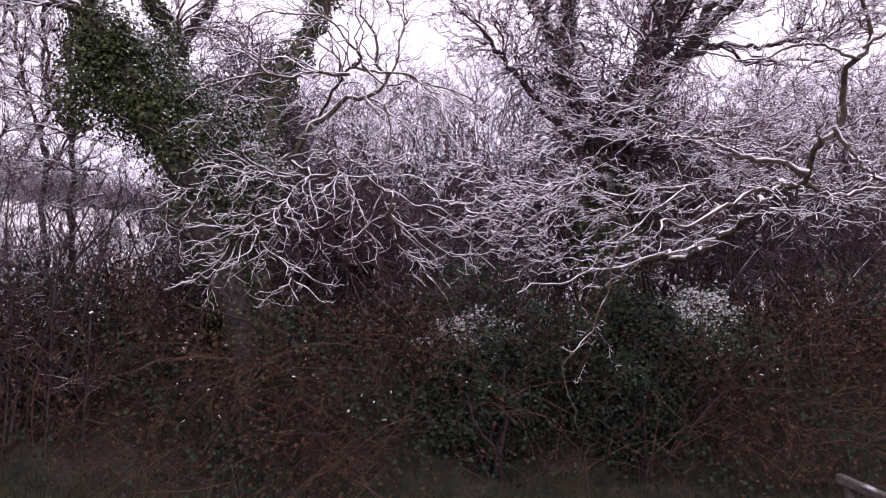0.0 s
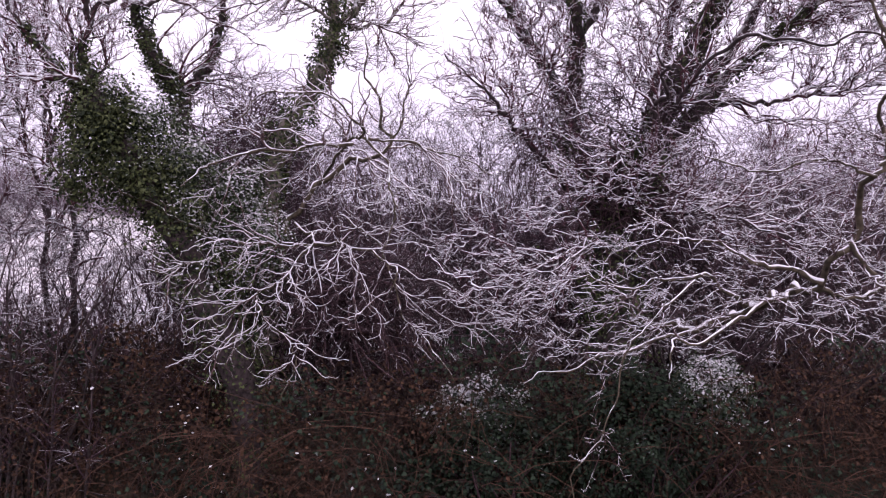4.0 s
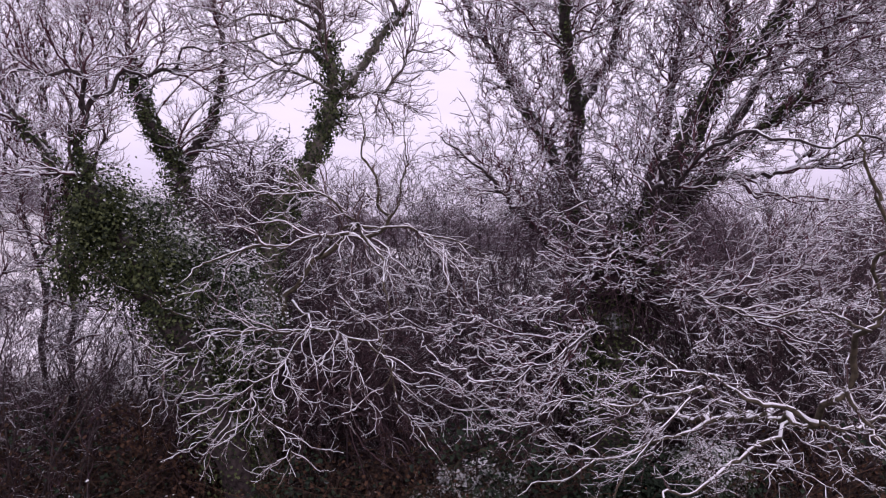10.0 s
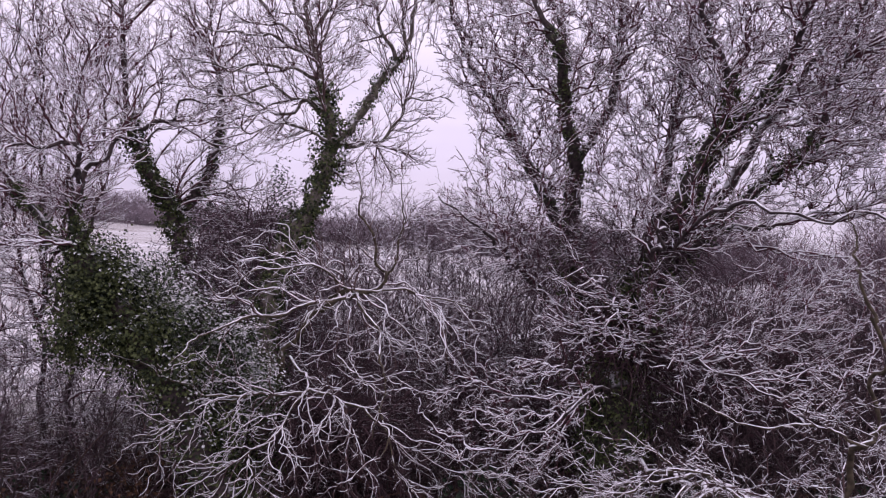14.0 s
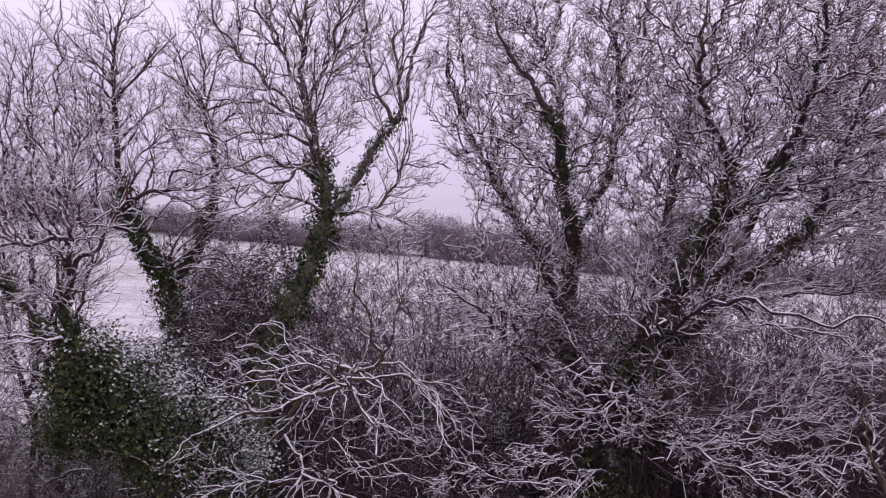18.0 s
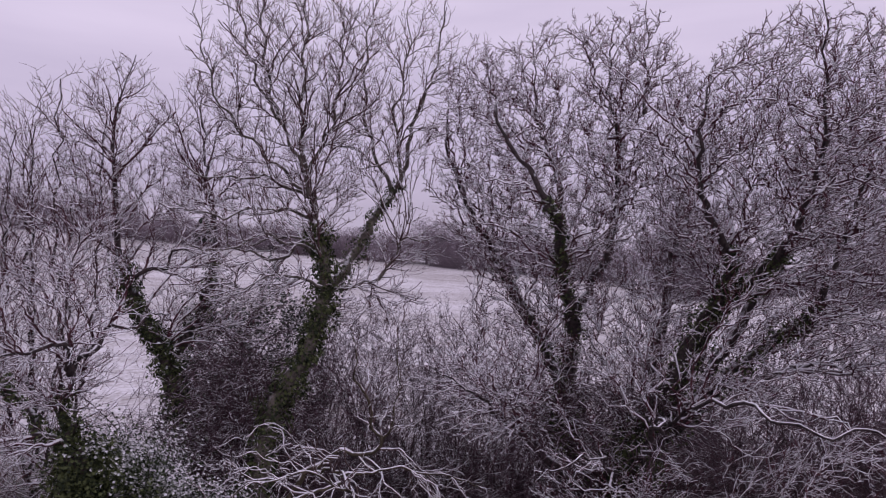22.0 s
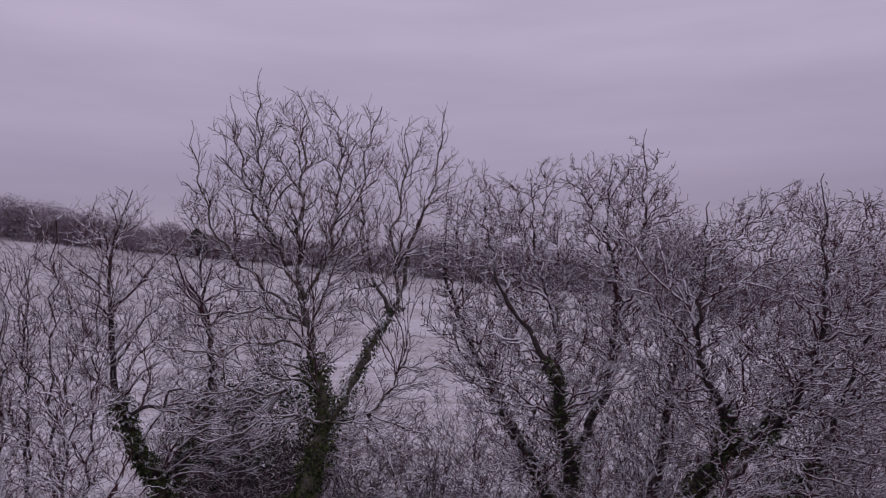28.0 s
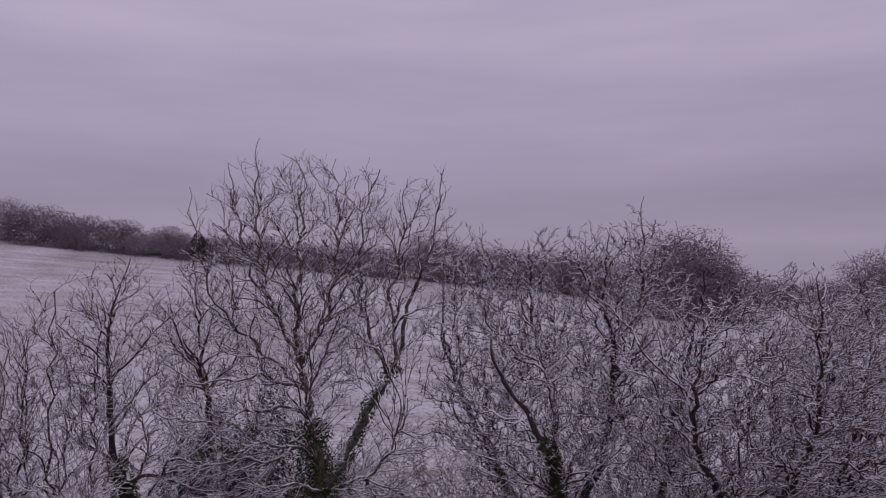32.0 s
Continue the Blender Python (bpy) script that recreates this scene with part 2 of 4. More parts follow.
def tubes(P, R, sides, laden=0.0):
    """Tapered tubes along the polylines P (N, K, 3) with radii R (N, K): vertices and quads. laden: an uneven ridge of snow on top."""
    N, K, _ = P.shape
    T = np.empty_like(P)
    T[:, 1:-1] = P[:, 2:] - P[:, :-2]
    T[:, 0], T[:, -1] = P[:, 1] - P[:, 0], P[:, -1] - P[:, -2]
    T = unit(T)
    mean = unit(P[:, -1] - P[:, 0])
    ref = np.where(np.abs(mean[:, 2:3]) < 0.8, np.array([[0, 0, 1.0]]), np.array([[1.0, 0, 0]]))
    ref = np.repeat(ref[:, None], K, 1)
    U = unit(ref - (ref * T).sum(-1, keepdims=True) * T)
    V = np.cross(T, U)
    a = np.arange(sides) * 2 * np.pi / sides
    ring = U[:, :, None] * np.cos(a)[None, None, :, None] + V[:, :, None] * np.sin(a)[None, None, :, None]
    verts = P[:, :, None] + ring * R[:, :, None, None]
    if laden:
        deep = (0.0045 + 0.35 * np.minimum(R, 0.03)) * laden * rng.uniform(0.5, 1.5, R.shape)
        verts[..., 2] += np.maximum(ring[..., 2], 0) * deep[:, :, None]
    i = np.arange(N)[:, None, None] * K * sides + np.arange(K - 1)[None, :, None] * sides
    s = np.arange(sides)[None, None, :]
    s2 = (s + 1) % sides
    F = np.stack([i + s, i + s2, i + s2 + sides, i + s + sides], -1).reshape(-1, 4)
    return verts.reshape(-1, 3), F


def tube_mesh(name, P, R, sides, mat):
    v, f = tubes(P, R, sides, LADEN.get(mat, 0.0))
    return mesh_from(name, v, f, mat)


def spline(pts, K):
    """A smooth line through the control points, K points."""
    p = np.array(pts, float)
    p = np.vstack([2 * p[0] - p[1], p, 2 * p[-1] - p[-2]])
    n = len(p) - 3
    u = np.linspace(0, n, K)
    i = np.minimum(u.astype(int), n - 1)
    t = (u - i)[:, None]
    a, b_, c, d = p[i], p[i + 1], p[i + 2], p[i + 3]
    return 0.5 * (2 * b_ + (c - a) * t + (2 * a - 5 * b_ + 4 * c - d) * t ** 2 + (3 * b_ - a - 3 * c + d) * t ** 3)


def grow(base, way, length, r0, r1, K, wig, up):
    """N crooked shoots of K points each."""
    N = len(base)
    P = np.empty((N, K, 3)); P[:, 0] = base
    d = unit(way)
    step = (np.asarray(length) / (K - 1))[:, None]
    bend = rng.normal(0, wig, (N, 3))
    for k in range(1, K):
        if k % 2:
            bend = rng.normal(0, wig, (N, 3))
        d = d + bend * 0.7 + rng.normal(0, wig * 0.4, (N, 3))
        d[:, 2] += up
        d = unit(d)
        P[:, k] = P[:, k - 1] + d * step
    s = np.linspace(0, 1, K)[None]
    R = np.asarray(r0)[:, None] * (1 - s) + np.asarray(r1)[:, None] * s
    return P, R


def sprout(P, R, per_metre, lo, hi, a0, a1, l0, l1, taper, K, wig, up, rmax, rmin, flat=0.0):
    """Shoots from random places along the shoots P: their number follows the length."""
    seg = np.linalg.norm(np.diff(P, axis=1), axis=2)
    L = seg.sum(1)
    n = rng.poisson(L * per_metre * (hi - lo))
    idx = np.repeat(np.arange(len(P)), n)
    if len(idx) == 0:
        idx = np.array([0])
    s = rng.uniform(lo, hi, len(idx))
    x = s * (P.shape[1] - 1)
    i = np.minimum(x.astype(int), P.shape[1] - 2)
    f = (x - i)[:, None]
    base = P[idx, i] * (1 - f) + P[idx, i + 1] * f
    rad = R[idx, i] * (1 - f[:, 0]) + R[idx, i + 1] * f[:, 0]
    t = unit(P[idx, i + 1] - P[idx, i])
    q = rng.normal(0, 1, t.shape)
    q[:, 2] *= 1 - flat
    q = unit(q - (q * t).sum(1, keepdims=True) * t)
    a = np.radians(rng.uniform(a0, a1, len(idx)))[:, None]
    way = t * np.cos(a) + q * np.sin(a)
    ln = rng.uniform(l0, l1, len(idx)) * (1 - taper * s)
    r0 = np.clip(rad * 0.65, rmin, rmax)
    return grow(base, way, ln, r0, np.maximum(r0 * 0.45, rmin * 0.7), K, wig, up)


def joined(name, sets, mat):
    """One mesh of several (P, R, sides) sets."""
    vs, fs, o = [], [], 0
    for P, R, sides in sets:
        v, f = tubes(P, R, sides, LADEN.get(mat, 0.0))
        vs.append(v); fs.append(f + o); o += len(v)
    return mesh_from(name, np.vstack(vs), np.vstack(fs), mat)


def leaves(name, at, out, size, mat, droop=0.4, spread=0.8):
    """Small folded leaves at the points at, turned to the ways out."""
    N = len(at)
    nrm = unit(out + rng.normal(0, spread, (N, 3)) * 0.6 + np.array([0, 0, 0.35]))
    d = unit(rng.normal(0, 1, (N, 3)) + np.array([0, 0, -droop]))
    d = unit(d - (d * nrm).sum(1, keepdims=True) * nrm)
    w = np.cross(nrm, d)
    s = (size * rng.uniform(0.6, 1.25, N))[:, None]
    fold = nrm * s * 0.16
    a = at - d * s * 0.5
    tip = at + d * s * 0.6
    l1_, r1_ = at - d * s * 0.15 + w * s * 0.48 + fold, at - d * s * 0.15 - w * s * 0.48 + fold
    V = np.stack([a, l1_, tip, r1_], 1).reshape(-1, 3)
    o = np.arange(N)[:, None] * 4
    F = np.vstack([o + np.array([[0, 2, 1]]), o + np.array([[0, 3, 2]])])
    return mesh_from(name, V, F, mat, smooth=False)


def ivy_on(P, R, count, thick, lump=0.5):
    """Leaf places and outward ways round the line P with radii R, in uneven clumps."""
    x = rng.uniform(0, len(P) - 1.001, count)
    i = x.astype(int); f = (x - i)[:, None]
    c = P[i] * (1 - f) + P[i + 1] * f
    r = R[i] * (1 - f[:, 0]) + R[i + 1] * f[:, 0]
    o = unit(rng.normal(0, 1, (count, 3)))
    t = unit(P[i + 1] - P[i])
    o = unit(o - 0.8 * (o * t).sum(1, keepdims=True) * t)
    wob = 1 + lump * np.sin(c[:, 0] * 5.1 + c[:, 2] * 4.3 + o[:, 0] * 2.5) * np.cos(c[:, 2] * 2.7 + c[:, 1] * 3.1 + o[:, 2] * 3)
    return c + o * (r + thick * wob * rng.uniform(0.15, 1.0, count) ** 0.6)[:, None], o


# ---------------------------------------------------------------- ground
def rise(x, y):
    """Height of the ground: flat by the hedge, an added hidden bank that blocks the view behind, then a field that
    climbs to the far hedge, more on one side.
    """
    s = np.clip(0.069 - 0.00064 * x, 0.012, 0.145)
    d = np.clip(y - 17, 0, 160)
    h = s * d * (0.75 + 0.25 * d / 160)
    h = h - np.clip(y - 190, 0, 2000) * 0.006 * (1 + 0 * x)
    # unseen mound added inside the hedge to block sight of the bright field
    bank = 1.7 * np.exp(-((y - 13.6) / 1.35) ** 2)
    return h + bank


gx = np.concatenate([-np.geomspace(1500, 16, 40), np.linspace(-15, 15, 61), np.geomspace(16, 1500, 40)])
gy = np.concatenate([np.linspace(-60, 6, 20), np.linspace(7, 22, 46), np.geomspace(23, 2500, 80)])
GX, GY = np.meshgrid(gx, gy)
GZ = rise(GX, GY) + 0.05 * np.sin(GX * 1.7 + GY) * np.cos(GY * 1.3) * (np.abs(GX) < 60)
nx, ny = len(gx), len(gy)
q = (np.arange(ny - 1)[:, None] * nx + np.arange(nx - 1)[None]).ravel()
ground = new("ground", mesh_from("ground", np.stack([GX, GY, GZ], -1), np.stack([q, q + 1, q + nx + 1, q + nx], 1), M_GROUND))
tagged(ground, "rough grass and a sloping field under thin patchy snow", "ground", kind="structure")


# ---------------------------------------------------------------- trees
def limb_line(pts, r0, r1, K=None, jit=0.03):
    K = K or 6 * len(pts) + 2
    jit = jit if r0 > 0.07 else 0.011
    P = spline(pts, K)
    P[1:-1] += rng.normal(0, jit, (K - 2, 3))
    s = np.linspace(0, 1, K)
    if r0 < 0.07:
        run = np.concatenate([[0], np.cumsum(np.linalg.norm(np.diff(P, axis=0), axis=1))])[:, None]
        P += min(0.07, 1.3 * r0) * np.sin(run * rng.uniform(6, 10, (1, 3)) + rng.uniform(0, 6.3, (1, 3))) * np.minimum(1, 2.5 * run)
    R = (r1 + (r0 - r1) * (1 - s) ** 1.15) * (1 + 0.10 * np.sin(s * 17 + r0 * 40))
    return P, R


def resample(P, R, K):
    u = np.linspace(0, len(P) - 1, K)
    i = np.minimum(u.astype(int), len(P) - 2); f = (u - i)
    return P[i] * (1 - f)[:, None] + P[i + 1] * f[:, None], R[i] * (1 - f) + R[i + 1] * f


def in_crown(crown, n):
    """n random points in the ellipsoids of a crown, more of them towards its skin."""
    vol = np.array([r[0] * r[1] * r[2] for _, r in crown])
    k = rng.choice(len(crown), n, p=vol / vol.sum())
    c = np.array([c for c, _ in crown])[k]
    r = np.array([r for _, r in crown])[k]
    return c + unit(rng.normal(0, 1, (n, 3))) * r * rng.uniform(0, 1, (n, 1)) ** 0.36


def nodes_along(P, R, skip=1):
    T = unit(np.gradient(P, axis=1))
    return P[:, skip:].reshape(-1, 3), T[:, skip:].reshape(-1, 3), R[:, skip:].reshape(-1)


def reach(nodes, aims, K, wig, up, rmin, rmax, back=1.0, hub=None, rough=1.0):
    """Branches from the best-placed node of the skeleton to each aim: they leave along their parent and bend to the aim."""
    N0, T0, R0 = nodes
    best = np.empty(len(aims), int)
    for a in range(0, len(aims), 400):
        d = aims[a:a + 400, None] - N0[None]
        L = np.linalg.norm(d, axis=2) + 1e-6
        c = (d * T0[None]).sum(2) / L
        cost = L * (1 + back * np.clip(0.8 - c, 0, 2)) + 0.3 * np.clip(0.15 - d[:, :, 2], 0, 3) * up
        if hub is not None:
            g = unit(aims[a:a + 400] - hub)
            cost = cost * (1 + 1.1 * np.clip(0.75 - (d * g[:, None]).sum(2) / L, 0, 2))
        best[a:a + 400] = np.argmin(cost, 1)
    base, d = N0[best], aims - N0[best]
    L = np.linalg.norm(d, axis=1, keepdims=True)
    tan = unit(T0[best] * 0.7 + unit(d) * 0.7)
    u = np.linspace(0, 1, K)[None, :, None]
    ctrl = base + tan * L * 0.5 - np.array([0, 0, 1.0]) * L * 0.18 * up
    P = (1 - u) ** 2 * base[:, None] + 2 * u * (1 - u) * ctrl[:, None] + u ** 2 * aims[:, None]
    n = len(aims)
    zig = rng.normal(0, 1, (n, 1, 3)) * np.where(np.arange(K) % 2, 1.0, -1.0)[None, :, None]
    bend = rng.normal(0, 1, (n, K, 3)) * 0.45 * rough + np.sin(u * rng.uniform(4, 10, (n, 1, 3)) + rng.uniform(0, 6.3, (n, 1, 3))) * 0.9 + zig * 0.25 * rough
    P = P + bend * (L[:, None] * wig) * np.minimum(1, 4 * u) * np.minimum(1.0, 2.2 - 1.6 * u)
    P[:, 0] = base
    r0 = np.clip(R0[best] * 0.7, rmin, rmax)[:, None]
    s = np.linspace(0, 1, K)[None]
    return P, r0 * (1 - s) + np.maximum(r0 * 0.4, rmin * 0.8) * s


def merge(a, b_):
    return tuple(np.concatenate(x) for x in zip(a, b_))


def tree(name, label, limbs, crown, counts, base, bark=None, branch=None, twig=None, limb_from=0.25, category="tree",
         wig=0.04, up=0.3, fine=(9.0, 0.07, 0.24), thick=1.0, hub=None, curl=0.28, bits=3, rough=1.0, lift=None, stoutest=0.030):
    """limbs: (part, control points, first radius, last radius). crown: ellipsoids. counts: branches, side branches and sprays."""
    t = thing(name, label, category, base)
    bark, branch, twig = bark or M_BARK, branch or M_BRANCH, twig or M_TWIG
    lines, limb_obs, owner = [], [], []
    stout = min(thick, 1.3)
    lift = 0.06 + 0.2 * up if lift is None else lift
    nodes = (np.zeros((0, 3)), np.zeros((0, 3)), np.zeros(0))
    for k, (pn, pts, r0, r1) in enumerate(limbs):
        P, R = limb_line(pts, r0, r1)
        limb_obs.append(part(pn, tube_mesh(pn, P[None], R[None], 10 if r0 > 0.12 else 7, bark), t))
        lines.append((P, R, limb_obs[-1]))
        P2, R2 = resample(P, R, 22)
        lo = int(22 * (limb_from if r0 > 0.07 else 0.1))
        more = nodes_along(P2[None, lo:], R2[None, lo:])
        owner += [k] * len(more[0])
        nodes = merge(nodes, more)
    b1 = reach(nodes, in_crown(crown, counts[0]), 12, wig, up, 0.009 * stout, stoutest * stout, hub=hub, rough=rough)
    for k in range(min(len(b1[0]), 250)):
        near = int(np.argmin(np.abs(nodes[0] - b1[0][k, 0]).sum(1)))
        part("branch", tube_mesh("branch", b1[0][k:k + 1], b1[1][k:k + 1], 5, branch), limb_obs[owner[near]])
    if len(b1[0]) > 250:
        part("bough_growth", tube_mesh("bough_growth", b1[0][250:], b1[1][250:], 6, branch), t, kind="stuff")
    n1 = merge(nodes, nodes_along(*b1, 2))
    b2 = reach(n1, in_crown(crown, counts[1]), 9, wig * 1.15, up, 0.006 * stout, 0.011 * stout, hub=hub, rough=rough)
    for k in range(min(len(b2[0]), 200)):
        part("side_branch", tube_mesh("side_branch", b2[0][k:k + 1], b2[1][k:k + 1], 4, branch), t)
    if len(b2[0]) > 200:
        part("branchwork", tube_mesh("branchwork", b2[0][200:], b2[1][200:], 4, branch), t, kind="stuff")
    n2 = tuple(x[::2] for x in merge(nodes_along(*b1, 3), nodes_along(*b2, 2)))
    b3 = reach(n2, in_crown(crown, counts[2]), 5, wig * 1.6, up, 0.0044 * thick, 0.0064 * thick, hub=hub, rough=rough)
    part("spray", tube_mesh("spray", *b3, 3, twig), t, kind="stuff")
    f2 = sprout(*b2, fine[0] * 0.7, 0.2, 1.0, 30, 75, fine[1], fine[2], 0.3, bits, curl, lift, 0.0046 * thick, 0.0036 * thick)
    f3 = sprout(*b3, fine[0], 0.15, 1.0, 30, 75, fine[1], fine[2], 0.3, bits, curl, lift, 0.0044 * thick, 0.0034 * thick)
    part("twig_growth", joined("twig_growth", [(*f2, 3), (*f3, 3)], twig), t, kind="stuff")
    return t, lines


# the ash with the vase-shaped crown
ash, ash_l = tree("ash_tree", "tall bare ash with snow-lined twigs and an ivy-clad trunk", [
    ("trunk", [(-3.0, 13.2, 0.3), (-3.0, 13.2, 3.0), (-3.06, 13.44, 5.2), (-2.87, 13.8, 7.0), (-2.3, 14.0, 8.05), (-1.98, 14.15, 9.15), (-2.2, 14.45, 10.45), (-2.42, 14.6, 11.35)], 0.21, 0.075),
    ("limb", [(-2.5, 14.9, 11.3), (-2.6, 14.9, 12.4), (-2.5, 14.7, 13.6), (-2.4, 14.5, 14.8), (-2.45, 14.4, 15.5)], 0.055, 0.006),
    ("limb", [(-1.98, 14.15, 9.0), (-1.47, 14.8, 10.0), (-1.02, 15.25, 10.85), (-0.63, 15.7, 11.5), (-0.31, 15.7, 12.9), (0.1, 15.6, 13.9), (0.35, 15.6, 15.5)], 0.10, 0.006),
    ("limb", [(-3.0, 14.75, 12.5), (-3.15, 14.2, 13.6), (-3.1, 13.7, 14.8), (-3.05, 13.5, 15.8)], 0.03, 0.005),
    ("limb", [(-1.76, 14.4, 9.2), (-0.96, 14.7, 9.45), (-0.6, 14.7, 10.1), (0.16, 14.5, 10.2)], 0.045, 0.008),
    ("limb", [(-2.5, 14.9, 11.4), (-2.95, 14.8, 12.4), (-3.45, 14.5, 13.5), (-3.7, 14.3, 14.7), (-3.75, 14.2, 15.4)], 0.042, 0.006),
    ("limb", [(-2.4, 14.8, 11.0), (-3.1, 14.6, 11.7), (-4.0, 14.3, 12.7), (-4.35, 14.1, 13.9), (-4.5, 14.0, 14.9)], 0.04, 0.006),
    ("limb", [(-2.5, 14.9, 11.4), (-1.95, 15.0, 12.75), (-1.8, 15.0, 14.2), (-1.85, 15.0, 15.6)], 0.042, 0.006),
    ("limb", [(-0.85, 15.6, 11.2), (-1.35, 15.6, 12.6), (-1.35, 15.5, 14.3), (-1.15, 15.5, 15.4)], 0.045, 0.006),
    ("limb", [(-0.63, 15.7, 11.5), (-0.75, 15.6, 12.8), (-0.5, 15.5, 14.0), (-0.45, 15.4, 15.3)], 0.04, 0.006),
    ("limb", [(-2.25, 14.6, 10.3), (-2.8, 14.2, 9.85), (-3.4, 13.7, 9.9), (-3.65, 13.2, 10.3)], 0.04, 0.008),
    ("limb", [(-2.3, 14.7, 10.6), (-3.1, 14.2, 10.75), (-4.0, 13.7, 10.55), (-4.7, 13.4, 10.9)], 0.036, 0.006),
    ("limb", [(-2.4, 14.8, 11.0), (-3.2, 14.3, 11.35), (-4.1, 13.8, 11.3), (-4.9, 13.5, 11.75)], 0.034, 0.006),
    ("limb", [(-2.0, 14.1, 9.2), (-2.6, 13.6, 9.5), (-3.3, 13.2, 9.3), (-3.9, 12.9, 9.5)], 0.034, 0.006),
    ("limb", [(-2.2, 14.4, 9.9), (-3.0, 13.7, 10.2), (-3.8, 13.2, 9.9), (-4.4, 12.8, 10.25)], 0.034, 0.006),
    ("limb", [(-2.2, 14.4, 10.0), (-2.9, 14.9, 10.25), (-3.6, 15.1, 10.1), (-4.2, 15.2, 10.5)], 0.032, 0.006),
], [((-3.7, 14.3, 13.7), (1.05, 0.9, 1.5)), ((-2.5, 14.7, 14.0), (1.1, 1.2, 1.75)), ((-1.3, 15.2, 13.9), (1.1, 1.1, 1.7)), ((0.0, 15.6, 13.9), (0.75, 0.8, 1.8)), ((-3.1, 13.8, 14.4), (0.6, 0.5, 1.3)), ((-2.1, 14.9, 12.2), (2.2, 1.6, 1.5)),
    ((-0.5, 14.7, 10.2), (0.9, 0.6, 0.8)), ((-3.3, 14.2, 10.8), (1.9, 1.3, 0.9)), ((-3.5, 13.5, 9.6), (1.4, 1.0, 0.8)), ((-1.3, 14.6, 9.1), (1.4, 0.9, 0.8))], (190, 800, 3000), (-3.0, 13.2, 0.3), limb_from=0.6, wig=0.028, up=1.0, fine=(5.0, 0.14, 0.42), thick=1.25, stoutest=0.020, hub=np.array([-2.0, 14.5, 9.4]), curl=0.11, rough=0.25, bark=M_BARK_ASH, branch=M_BRANCH_ASH, twig=M_TWIG_RED)

# the forked tree beside it
fork, fork_l = tree("forked_tree", "slim forked tree with ivy up to its fork", [
    ("trunk", [(-4.3, 14.6, 0.4), (-4.35, 14.7, 3.5), (-4.7, 14.8, 6.2), (-5.05, 14.7, 7.3), (-5.15, 14.6, 7.9), (-5.4, 14.4, 8.4), (-5.72, 14.3, 9.05), (-5.9, 14.15, 9.8)], 0.17, 0.09),
    ("limb", [(-5.9, 14.15, 9.75), (-5.9, 14.0, 11.0), (-5.9, 13.9, 12.3), (-5.5, 13.9, 13.6)], 0.07, 0.008),
    ("limb", [(-5.1, 14.65, 7.75), (-4.6, 14.95, 8.75), (-4.45, 15.1, 9.5), (-4.45, 15.3, 10.5), (-4.65, 15.5, 11.4), (-4.8, 15.6, 12.4), (-4.9, 15.6, 13.8)], 0.12, 0.008),
    ("limb", [(-5.85, 14.2, 9.6), (-5.1, 13.8, 9.55), (-4.4, 13.6, 9.95), (-3.9, 13.5, 9.75)], 0.05, 0.008),
], [((-5.75, 14.0, 11.7), (1.25, 1.2, 2.0)), ((-4.7, 15.4, 12.0), (1.1, 1.0, 1.9)), ((-4.8, 14.2, 9.9), (1.1, 0.8, 0.6)), ((-4.6, 14.9, 8.6), (1.5, 1.0, 0.9))], (70, 380, 1400), (-4.3, 14.6, 0.4), limb_from=0.5, wig=0.03, up=0.6, rough=0.3, fine=(6.0, 0.13, 0.42), thick=1.05, hub=np.array([-5.2, 14.6, 8.0]), curl=0.14)

# the leaning ivy-clad trunk
lean, lean_l = tree("leaning_ivy_tree", "leaning trunk buried in dark green ivy dusted with snow", [
    ("trunk", [(-2.9, 11.9, 0.5), (-3.05, 11.7, 2.6), (-3.5, 11.45, 3.9), (-3.85, 11.3, 4.9), (-4.25, 11.1, 5.65), (-4.6, 10.9, 6.3), (-5.0, 10.75, 7.0)], 0.26, 0.17),
    ("limb", [(-5.0, 10.75, 6.9), (-5.08, 10.7, 7.5), (-5.05, 10.7, 8.2)], 0.055, 0.03),
    ("limb", [(-5.0, 10.75, 6.9), (-5.6, 10.7, 7.5), (-5.95, 10.7, 8.0), (-6.2, 10.7, 8.4)], 0.06, 0.03),
    ("limb", [(-5.05, 10.7, 8.1), (-4.95, 10.3, 8.5), (-5.3, 9.9, 8.5), (-5.9, 9.5, 8.1)], 0.045, 0.008),
    ("limb", [(-5.05, 10.7, 8.1), (-4.6, 10.9, 8.7), (-4.2, 11.0, 8.8), (-3.8, 11.1, 9.0)], 0.04, 0.008),
    ("limb", [(-5.05, 10.7, 8.15), (-5.1, 10.7, 9.2), (-4.9, 10.7, 10.2)], 0.024, 0.006),
], [((-5.3, 10.3, 8.7), (1.5, 1.0, 1.1)), ((-5.9, 10.0, 7.6), (0.9, 0.9, 1.0)), ((-5.0, 10.7, 9.9), (0.9, 0.8, 1.0))], (26, 120, 460), (-2.9, 11.9, 0.5), limb_from=0.75, wig=0.045, up=0.35, rough=0.4, fine=(7.0, 0.1, 0.35), thick=1.0, hub=np.array([-5.0, 10.9, 6.8]), curl=0.2)

